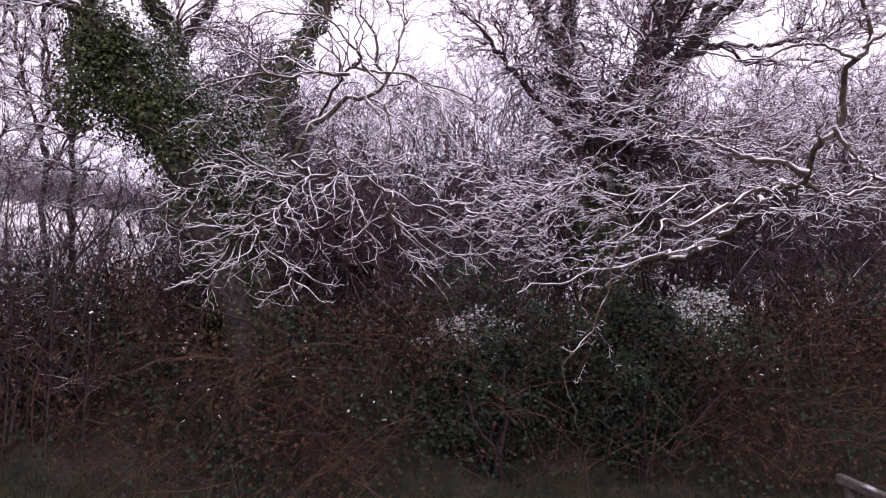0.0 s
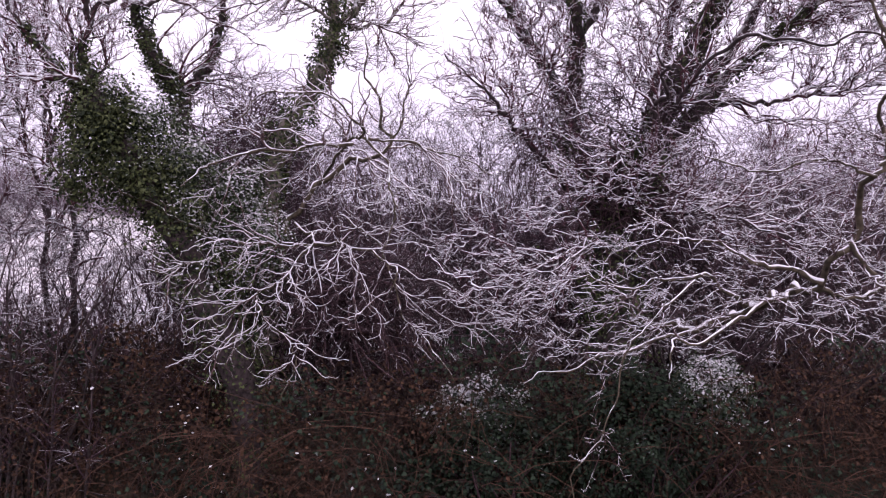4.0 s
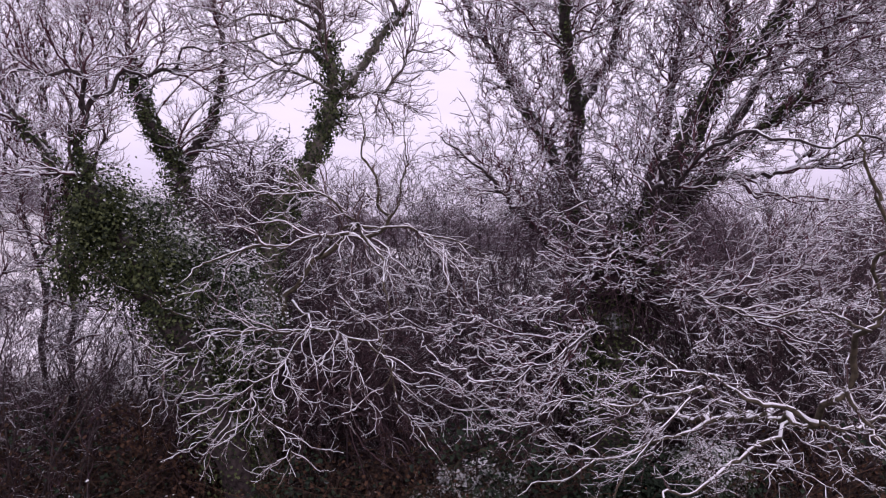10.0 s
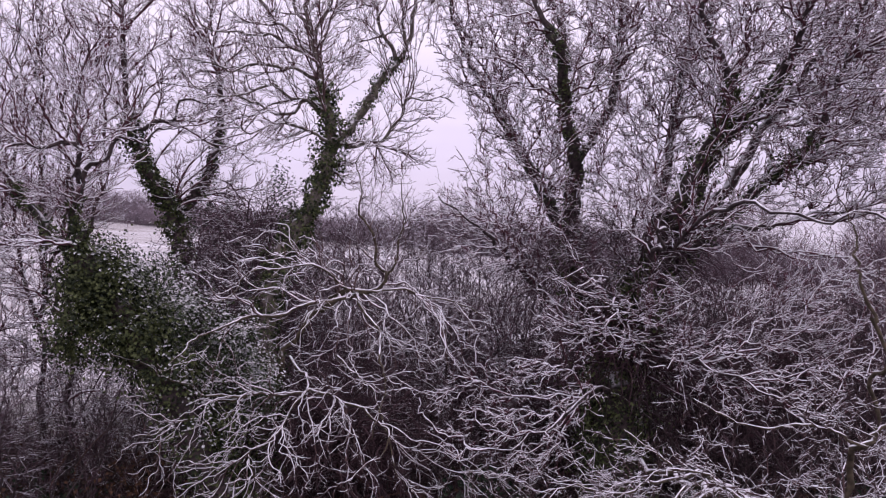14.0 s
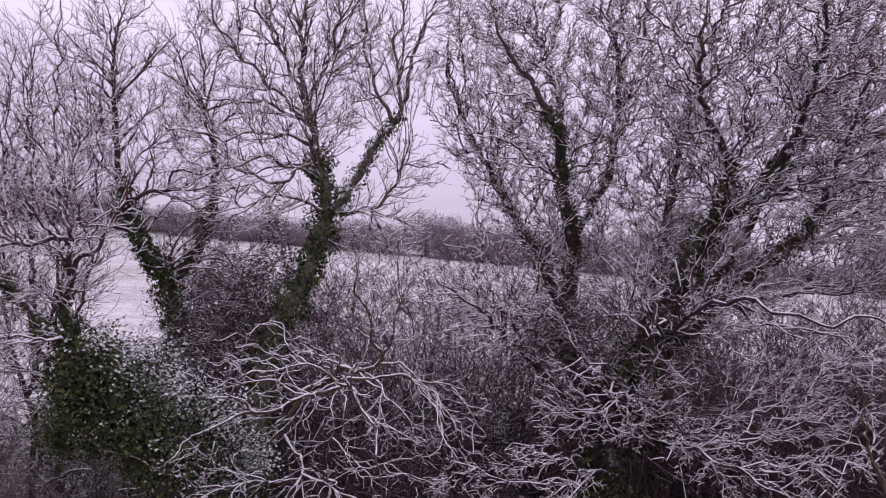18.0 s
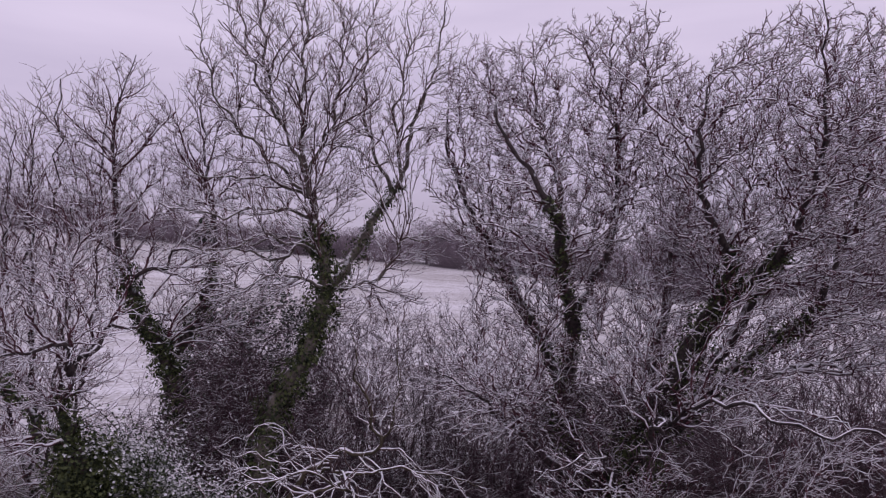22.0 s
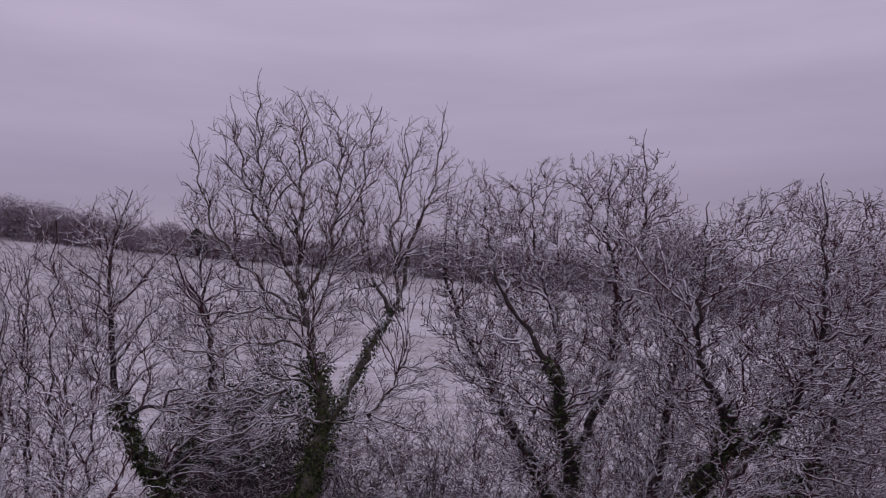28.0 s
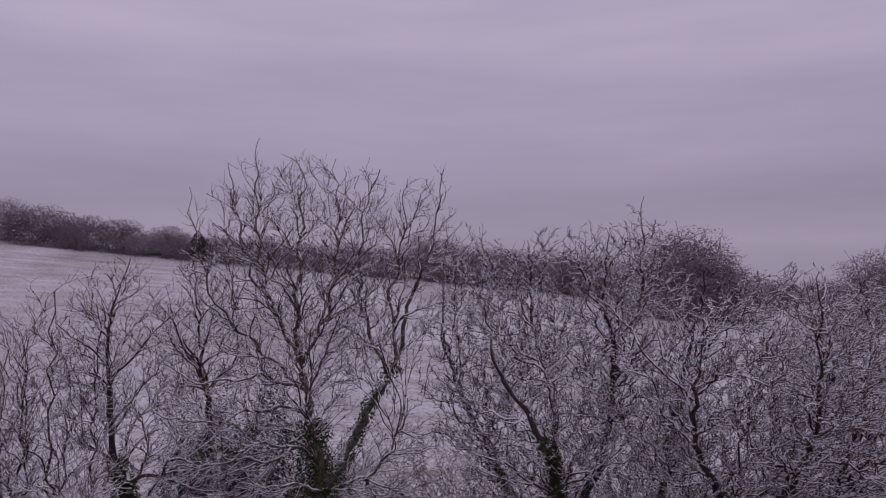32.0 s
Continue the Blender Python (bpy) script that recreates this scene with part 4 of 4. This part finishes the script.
def tangle(name, label, centre, size, n, mat, r=0.008):
    c, s = np.array(centre), np.array(size)
    o = unit(rng.normal(0, 1, (n, 3)))
    o[:, 2] = np.abs(o[:, 2]) * 1.15 - 0.35
    base = c + o * s * rng.uniform(0.25, 0.9, (n, 1))
    way = o + rng.normal(0, 0.55, (n, 3)) + np.array([0, 0, 0.5])
    A0 = grow(base, way, rng.uniform(0.4, 1.5, n), np.full(n, r), np.full(n, r * 0.6), 10, 0.30, -0.16)
    A1 = sprout(*A0, 3.0, 0.1, 1.0, 30, 80, 0.1, 0.5, 0.3, 5, 0.35, -0.05, r * 0.75, r * 0.5)
    t = thing(name, label, "climbing plant", centre)
    split_stems(t, "stem", *A0, 4, mat, 120)
    part("twig_growth", joined("twig_growth", [(*A1, 3)], mat), t, kind="stuff")
    return t


dome = tangle("climber_tangle", "dense dome of bare climber stems dusted with snow over ivy", (-3.7, 14.4, 6.2), (1.25, 1.1, 2.6), 900, M_TWIG_DARK, 0.009)
part("ivy", leaves("ivy", *(lambda o: (np.array([-3.7, 14.4, 5.6]) + o * np.array([1.15, 0.95, 2.3]) * rng.uniform(0.6, 1.0, (len(o), 1)), o))(unit(rng.normal(0, 1, (500, 3)))), 0.06, M_IVY_SNOW), dome, "snow-dusted ivy leaves", "stuff")
for c_, r_ in (((-7.1, 23.4, 5.0), (1.7, 1.4, 4.3)), ((-5.1, 23.2, 5.3), (1.9, 1.4, 4.5))):
    back = thing("ivy_mound", "dark mound of ivy with snow dusted on its top", "ivy", (c_[0], c_[1], 0.8))
    o = unit(rng.normal(0, 1, (18000, 3)))
    lump = 0.88 + 0.22 * np.sin(o[:, 0] * 7 + c_[0]) * np.sin(o[:, 2] * 8) + 0.1 * np.sin(o[:, 1] * 11)
    p_ = np.array(c_) + o * np.array(r_) * (lump * rng.uniform(0.5, 1.0, 18000) ** 0.3)[:, None]
    up_ = (o[:, 2] > 0.45) & (rng.uniform(0, 1, 18000) < 0.35)
    part("foliage", leaves("foliage", p_[~up_], o[~up_], 0.085, M_HOLLY), back, kind="stuff")
    part("snowy_foliage", leaves("snowy_foliage", p_[up_], o[up_], 0.07, M_IVY_SNOW), back, "leaves dusted with snow", "stuff")
tangle("climber_tangle", "grey-brown tangle of climber stems round the oak's fork", (2.2, 13.0, 6.6), (1.0, 0.8, 1.4), 260, M_TWIG_DARK, 0.008)
tangle("climber_tangle", "grey-brown tangle of climber stems over the oak's limbs", (3.5, 12.4, 6.9), (1.2, 0.5, 1.2), 190, M_TWIG_DARK, 0.008)
tangle("climber_tangle", "dark tangle of bare climber stems hugging the oak trunk", (3.2, 12.8, 5.4), (1.0, 0.5, 1.2), 260, M_BARE, 0.011)
tangle("climber_tangle", "grey-brown tangle of climber stems low in the hedge", (-1.4, 12.6, 3.6), (1.3, 0.9, 1.6), 320, M_BARE, 0.012)
t = thing("fallen_branches", "sheaf of drooping broken branches lodged against the oak trunk", "branches", (3.7, 12.7, 5.4))
tw = grow(np.repeat([[3.55, 12.7, 5.5]], 45, 0) + rng.normal(0, 0.2, (45, 3)), np.array([[1.0, -0.3, 0.1]]) + rng.normal(0, 0.35, (45, 3)), rng.uniform(1.0, 2.6, 45), np.full(45, 0.016), np.full(45, 0.006), 10, 0.16, -0.10)
split_stems(t, "branch", *tw, 5, M_TWIG_DARK, 45)
tw2 = sprout(*tw, 4, 0.3, 1.0, 25, 60, 0.2, 0.7, 0.4, 5, 0.2, -0.05, 0.008, 0.005)
part("twig_growth", joined("twig_growth", [(*tw2, 3)], M_TWIG_DARK), t, kind="stuff")


# ---------------------------------------------------------------- the hedge
def hedge_height(x):
    return 3.0 + 0.35 * np.sin(x * 0.9 + 1) + 0.25 * np.sin(x * 2.3) + 0.35 * (x < -4.5) + 0.15 * (x > 5)


hedge = thing("bramble_hedge", "dense brown bramble hedge with dark leaves and snow specks", "hedge", (0, 12, 0))
HN = 4600
hx = rng.uniform(-13, 13, HN)
hy = 12.2 + rng.normal(0, 0.75, HN) + 0.4 * np.sin(hx * 0.8)
hz = rng.uniform(0.0, 1.0, HN) ** 0.8 * hedge_height(hx) * 0.85
base = np.stack([hx, hy, hz], 1)
way = np.stack([rng.normal(0, 0.7, HN), rng.normal(-0.55, 0.4, HN), rng.normal(0.45, 0.6, HN)], 1)
H0 = grow(base, way, rng.uniform(0.6, 1.9, HN), np.full(HN, 0.007), np.full(HN, 0.0042), 6, 0.22, -0.16)
split_stems(hedge, "stem", *H0, 3, M_BRAMBLE, 300, "arching red-brown bramble stems")
H1 = sprout(*H0, 1.1, 0.1, 1.0, 30, 80, 0.2, 0.8, 0.3, 4, 0.3, -0.05, 0.008, 0.005)
part("shoot_growth", joined("shoot_growth", [(*H1, 3)], M_BRAMBLE), hedge, "thin brown side shoots", "stuff")
LN = 30000
lx = rng.uniform(-13, 13, LN)
lz = rng.uniform(0, 1, LN) * hedge_height(lx)
ly = 11.95 + 0.4 * np.sin(lx * 0.8) + rng.normal(0, 0.55, LN) - 0.3 * (1 - lz / 2.4)
keep = np.sin(lx * 1.9 + lz * 2.2) + rng.normal(0, 0.7, LN) > 0.6 - 1.6 * np.exp(-((lx - 2.2) / 2.4) ** 2)
pos = np.stack([lx, ly, lz], 1)
part("foliage", leaves("foliage", pos[keep], np.repeat([[0, -1.0, 0.3]], keep.sum(), 0), 0.07, M_HOLLY), hedge, "dark evergreen leaves", "stuff")
part("dead_foliage", leaves("dead_foliage", pos[~keep], np.repeat([[0, -1.0, 0.3]], (~keep).sum(), 0), 0.06, M_DEAD), hedge, "withered brown leaves", "stuff")

bm = bmesh.new()
bmesh.ops.create_icosphere(bm, subdivisions=2, radius=0.036)
for v in bm.verts:
    v.co *= 1 + 0.25 * noise.noise(v.co * 30)
    v.co.z *= 0.6
lump_me = bpy.data.meshes.new("snow_clump"); bm.to_mesh(lump_me); bm.free()
M_SNOW, n, l, b = nodes_of("loose_snow")
sn = noise_tex(n, l, 25, 4.0)
sr = ramp(n, [(0.3, (0.66, 0.66, 0.70)), (0.7, (0.84, 0.84, 0.87))])
l.new(sn.outputs[0], sr.inputs[0]); l.new(sr.outputs[0], b.inputs["Base Color"]); b.inputs["Roughness"].default_value = 0.8
lump_me.materials.append(M_SNOW)
for cx, cz, k in ((-3.9, 2.3, 11), (-3.55, 1.5, 7), (-2.2, 1.9, 5), (-0.9, 1.4, 8), (0.4, 1.7, 3), (5.0, 2.0, 14), (-5.5, 2.4, 3)):
    for _ in range(k):
        ob = part("snow_clump", lump_me, hedge)
        ob.matrix_basis = pose(cx + rng.normal(0, 0.28), 11.3 + rng.normal(0, 0.2), cz + rng.normal(0, 0.16), rng.uniform(-30, 30), rng.uniform(-40, 40), rng.uniform(0, 360)) @ Matrix.Diagonal((rng.uniform(0.3, 1.3), rng.uniform(0.25, 0.6), rng.uniform(0.25, 0.7), 1))

GN = 13000
gx_, gy_ = rng.uniform(-9, 9, GN), rng.uniform(8.6, 11.6, GN)
GB = grow(np.stack([gx_, gy_, rise(gx_, gy_) - 0.01], 1), np.stack([rng.normal(0, 0.5, GN), rng.normal(0, 0.5, GN), np.ones(GN)], 1), rng.uniform(0.06, 0.30, GN), np.full(GN, 0.006), np.full(GN, 0.001), 2, 0.2, -0.15)
M_GRASS = snowy("rough_winter_grass", (0.010, 0.012, 0.005), (0.045, 0.042, 0.016), 2.0, 1.3, 1.8, patch=0.4, island=0.9)
grass = tagged(new("grass", tube_mesh("grass", *GB, 3, M_GRASS)), "rough winter grass at the foot of the hedge", "grass", kind="stuff")

thicket = thing("bramble_thicket", "deep bank of dead brambles and bare stems behind the hedge", "hedge", (-8, 14, 1))
TN = 2600
tx, ty = rng.uniform(-14, -3.2, TN), rng.uniform(12.4, 16.4, TN)
tz = rise(tx, ty) * 0.9 + rng.uniform(0, 1, TN) ** 0.8 * (2.9 - rise(tx, ty) * 0.8 + 0.5 * np.sin(tx * 1.3))
T0 = grow(np.stack([tx, ty, tz], 1), np.stack([rng.normal(0, 0.7, TN), rng.normal(-0.4, 0.5, TN), rng.normal(0.5, 0.6, TN)], 1), rng.uniform(0.6, 1.7, TN), np.full(TN, 0.011), np.full(TN, 0.007), 5, 0.22, -0.14)
split_stems(thicket, "stem", *T0, 3, M_BARE, 200, "dead brown bramble stems")
tp = np.stack([rng.uniform(-14, -3.2, 9000), rng.uniform(12.2, 16.2, 9000), rng.uniform(0.5, 3.3, 9000)], 1)
part("foliage", leaves("foliage", tp, np.repeat([[0, -1.0, 0.3]], 9000, 0), 0.075, M_DEAD), thicket, "withered brown leaves", "stuff")

bank = thing("bramble_thicket", "tall bank of bare purple-brown stems and brambles behind the oak", "hedge", (4, 15.5, 1))
BN = 4200
kx, ky = rng.uniform(-3.4, 13, BN), rng.uniform(14.2, 17.4, BN)
top_ = np.where(kx > 2.5, 6.3, 5.2) + 0.6 * np.sin(kx * 1.7) + 0.4 * np.sin(kx * 3.9 + ky)
kz = rise(kx, ky) * 0.9 + rng.uniform(0, 1, BN) ** 0.6 * (top_ - rise(kx, ky))
K0 = grow(np.stack([kx, ky, kz], 1), np.stack([rng.normal(0, 0.8, BN), rng.normal(-0.3, 0.6, BN), rng.normal(0.5, 0.6, BN)], 1), rng.uniform(0.5, 1.5, BN), np.full(BN, 0.010), np.full(BN, 0.006), 5, 0.22, -0.10)
split_stems(bank, "stem", *K0, 3, M_THICKET, 200, "bare purple-brown bramble stems")
K1 = sprout(*K0, 3.0, 0.1, 1.0, 30, 80, 0.15, 0.5, 0.3, 3, 0.25, 0.02, 0.006, 0.0045)
part("shoot_growth", joined("shoot_growth", [(*K1, 3)], M_THICKET), bank, "thin tangled side shoots", "stuff")

# taller saplings at the end of the hedge
for sx, sh in [(-6.9, 3.2), (-6.2, 3.0), (-5.6, 2.8), (-8.0, 3.3), (-7.4, 3.1)]:
    t = thing("sapling", "thin leafless sapling rising out of the brambles", "sapling", (sx, 11.9, 0))
    s0 = grow(np.array([[sx, 11.9, 0.0]]), np.array([[0.1, -0.05, 1.0]]), np.array([sh + 0.8]), np.array([0.03]), np.array([0.008]), 10, 0.06, 0.02)
    s1 = sprout(*s0, 9.0, 0.3, 1.0, 25, 60, 0.4, 1.1, 0.4, 7, 0.15, 0.05, 0.012, 0.006)
    s2 = sprout(*s1, 6.0, 0.1, 1.0, 30, 70, 0.15, 0.4, 0.3, 4, 0.2, 0.05, 0.007, 0.005)
    part("stem", joined("stem", [(*s0, 6)], M_BARK), t)
    part("twig_growth", joined("twig_growth", [(*s1, 4), (*s2, 3)], M_TWIG_DARK), t, kind="stuff")


def bush(name, label, centre, size, count, mat, leaf=0.06):
    c, s = np.array(centre), np.array(size)
    t = thing(name, label, "bush", (centre[0], centre[1], 0.1))
    st = 40
    s0 = grow(np.repeat([[centre[0], centre[1], 0.1]], st, 0) + rng.normal(0, 0.15, (st, 3)) * [1, 1, 0], rng.normal(0, 0.2, (st, 3)) * [1, 1, 0] + [0, 0, 1], rng.uniform(0.6, 1.0, st) * (centre[2] + size[2]) * 0.75, np.full(st, 0.025), np.full(st, 0.008), 8, 0.15, 0.02)
    part("stem_growth", joined("stem_growth", [(*s0, 5)], M_BARE), t)
    o = unit(rng.normal(0, 1, (count, 3)))
    lump = 0.82 + 0.22 * np.sin(o[:, 0] * 6 + centre[0]) * np.sin(o[:, 2] * 7 + 1) + 0.1 * np.sin(o[:, 1] * 9)
    p_ = c + o * s * (lump * rng.uniform(0.35, 1.0, count) ** 0.35)[:, None]
    p_[:, 2] = np.maximum(p_[:, 2], 0.05)
    part("foliage", leaves("foliage", p_, o, leaf, mat), t, kind="stuff")
    return t


bush("holly_bush", "dark green holly bush in the shade of the oak", (3.2, 11.7, 1.7), (1.25, 0.9, 1.6), 9000, M_HOLLY)
bush("holly_bush", "low dark evergreen bush with faint snow on top", (0.9, 11.9, 1.3), (1.5, 0.8, 1.3), 9000, M_HOLLY)
bush("laurel_bush", "evergreen bush with frosty snow-dusted leaves", (0.6, 12.4, 2.1), (1.1, 0.7, 0.75), 5000, M_IVY_SNOW)
bush("laurel_bush", "snow-dusted evergreen bush beside the oak trunk", (4.5, 12.4, 2.5), (0.85, 0.7, 0.75), 4500, M_IVY_SNOW)

# ---------------------------------------------------------------- timber rail
fence = thing("timber_rail", "weathered dark timber rail on short posts with snow along its edge", "rail", (5.4, 8.3, 0))


def board(name, a, b_, w, h, parent):
    a, b_ = Vector(a), Vector(b_)
    d = (b_ - a).normalized()
    s_ = d.cross(Vector((0, 0, 1))).normalized() * w / 2 if abs(d.z) < 0.9 else Vector((w / 2, 0, 0))
    u = s_.cross(d).normalized() * h / 2
    bm = bmesh.new()
    vs = [bm.verts.new(p + i * s_ + j * u) for p in (a, b_) for i, j in ((-1, -1), (1, -1), (1, 1), (-1, 1))]
    for f in ((3, 2, 1, 0), (4, 5, 6, 7), (0, 1, 5, 4), (1, 2, 6, 5), (2, 3, 7, 6), (3, 0, 4, 7)):
        bm.faces.new([vs[i] for i in f])
    bmesh.ops.recalc_face_normals(bm, faces=bm.faces[:])
    bmesh.ops.bevel(bm, geom=bm.edges[:], offset=0.008, segments=2, affect="EDGES")
    me = bpy.data.meshes.new(name); bm.to_mesh(me); bm.free(); me.materials.append(M_WOOD)
    return part(name, me, parent)


board("rail", (4.64, 8.5, 1.0), (5.62, 7.12, 0.62), 0.12, 0.09, fence)
board("post", (4.72, 8.39, 0.0), (4.72, 8.39, 0.94), 0.09, 0.09, fence)
board("post", (5.54, 7.23, 0.0), (5.54, 7.23, 0.61), 0.09, 0.09, fence)

# ---------------------------------------------------------------- far hedge and woods
far_protos, far_fine = [], []
for h, w, lo_ in [(9.0, 10.0, 0.0), (8.0, 12.0, 0.0), (10.5, 9.0, 0.03), (13.0, 9.5, 0.03), (6.5, 12.0, -0.05)]:
    tr0 = grow(np.array([[0, 0, 0.0]]), np.array([[0, 0, 1.0]]), np.array([h * 0.5]), np.array([0.25]), np.array([0.12]), 7, 0.05, 0.1)
    c0 = h * 0.44
    crown = [((0, 0, c0), (w / 2, w / 2, h - c0))]
    l0 = reach(nodes_along(*tr0), in_crown(crown, 40), 5, 0.07, 0.4, 0.04, 0.06)
    l1 = reach(merge(nodes_along(*tr0), nodes_along(*l0)), in_crown(crown, 130), 3, 0.06, 0.4, 0.03, 0.045)
    pts_ = in_crown(crown, 9000)
    out_ = unit(pts_ - np.array([0, 0, c0]))
    pts_ = pts_ * (0.90 + 0.09 * np.sin(out_[:, :1] * 7 + h) * np.sin(out_[:, 2:] * 6 + w))
    pts_ = pts_[pts_[:, 2] > 0.2]
    haze = leaves("twig_haze", pts_, unit(pts_ - np.array([0, 0, c0])), 0.19, M_FAR_HAZED)
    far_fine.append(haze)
    far_protos.append((joined("trunk", [(*tr0, 6)], M_FAR_HAZED), joined("crown", [(*l0, 3), (*l1, 3)], M_FAR_HAZED)))


def far_tree(x, y, k, s, sw=None):
    t = new("far_tree")
    z = float(rise(np.float64(x), np.float64(y))) - 0.2
    s *= 1.12
    sw = sw or s * 1.3
    t.matrix_basis = pose(x, y, z, 0, 0, rng.uniform(0, 360)) @ Matrix.Diagonal((sw, sw, s, 1))
    tagged(t, "distant bare tree, its crown greyed by painted-in haze", "tree", "trees along the far hedge")
    for nm, me in zip(("trunk", "crown"), far_protos[k]):
        ob = new(nm, me)
        ob.parent = t
        if nm == "crown":
            tagged(ob, kind="stuff")
    ob = new("twig_haze", far_fine[k])
    ob.parent = t
    tagged(ob, kind="stuff")


for x, y, k, s in [(-99, 170, 2, 0.94), (-92, 172, 1, 1.08), (-86, 170, 0, 0.7), (-80, 168, 0, 0.9), (-73, 170, 0, 0.86), (-67, 168, 4, 0.8), (-62, 170, 0, 0.80),
                   (-57, 168, 4, 0.85), (-51, 171, 1, 0.72), (-46, 168, 4, 0.85), (-40, 170, 0, 0.8), (-33, 168, 1, 0.8),
                   (-27, 170, 4, 0.9), (-20, 168, 0, 0.85), (-12, 170, 1, 0.9), (-4, 172, 3, 0.85), (1, 168, 2, 1.0), (7, 170, 1, 1.1), (14, 168, 0, 1.05),
                   (21, 170, 1, 1.15), (29, 168, 2, 1.0), (36, 166, 1, 1.2), (40, 130, 3, 1.2), (44, 128, 3, 1.27), (48, 131, 3, 1.1), (52, 134, 1, 1.25),
                   (60, 165, 4, 1.0), (70, 190, 1, 0.9), (82, 200, 4, 0.9), (96, 210, 1, 1.0), (88, 150, 3, 1.2), (95, 152, 3, 1.1), (110, 230, 4, 1.0), (125, 240, 1, 1.0)]:
    far_tree(x, y, k, s)

conifer = thing("conifer", "small dark evergreen standing in the far hedge", "tree", (-54, 166, float(rise(np.float64(-54), np.float64(166)))))
ca, ch = rng.uniform(0, 6.28, 2600), rng.uniform(0, 1, 2600) ** 0.7
cr_ = 2.9 * np.sin(np.minimum(ch * 2.0, 1.6)) * (0.8 + 0.25 * np.sin(ca * 4 + ch * 9)) * rng.uniform(0.5, 1.0, 2600) ** 0.5
cb = conifer.location.z
part("trunk", tube_mesh("trunk", np.array([[[-54, 166, cb - 0.2], [-54, 166, cb + 6.2]]]), np.array([[0.22, 0.04]]), 6, M_BARK), conifer)
part("crown", leaves("crown", np.stack([-54 + cr_ * np.cos(ca), 166 + cr_ * np.sin(ca), cb + 6.8 - 5.9 * ch], 1), np.stack([np.cos(ca), np.sin(ca), 0 * ca + 0.2], 1), 0.30, M_HOLLY), conifer, "dark green needled boughs", "stuff")

fh = thing("far_hedge", "distant low field hedge of twigs paled by painted-in haze", "hedge", (0, 168, 8))
FN = 4200
fx = rng.uniform(-110, 75, FN)
fy = 167 + rng.normal(0, 1.2, FN)
fz = rise(fx, fy)
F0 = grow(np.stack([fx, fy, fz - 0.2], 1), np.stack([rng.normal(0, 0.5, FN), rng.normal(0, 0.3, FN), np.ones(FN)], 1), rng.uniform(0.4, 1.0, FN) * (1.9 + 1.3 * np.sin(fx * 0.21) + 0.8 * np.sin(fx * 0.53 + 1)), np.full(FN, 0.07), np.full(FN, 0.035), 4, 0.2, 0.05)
part("stem_growth", joined("stem_growth", [(*F0, 3)], M_FAR_HAZED), fh, kind="stuff")
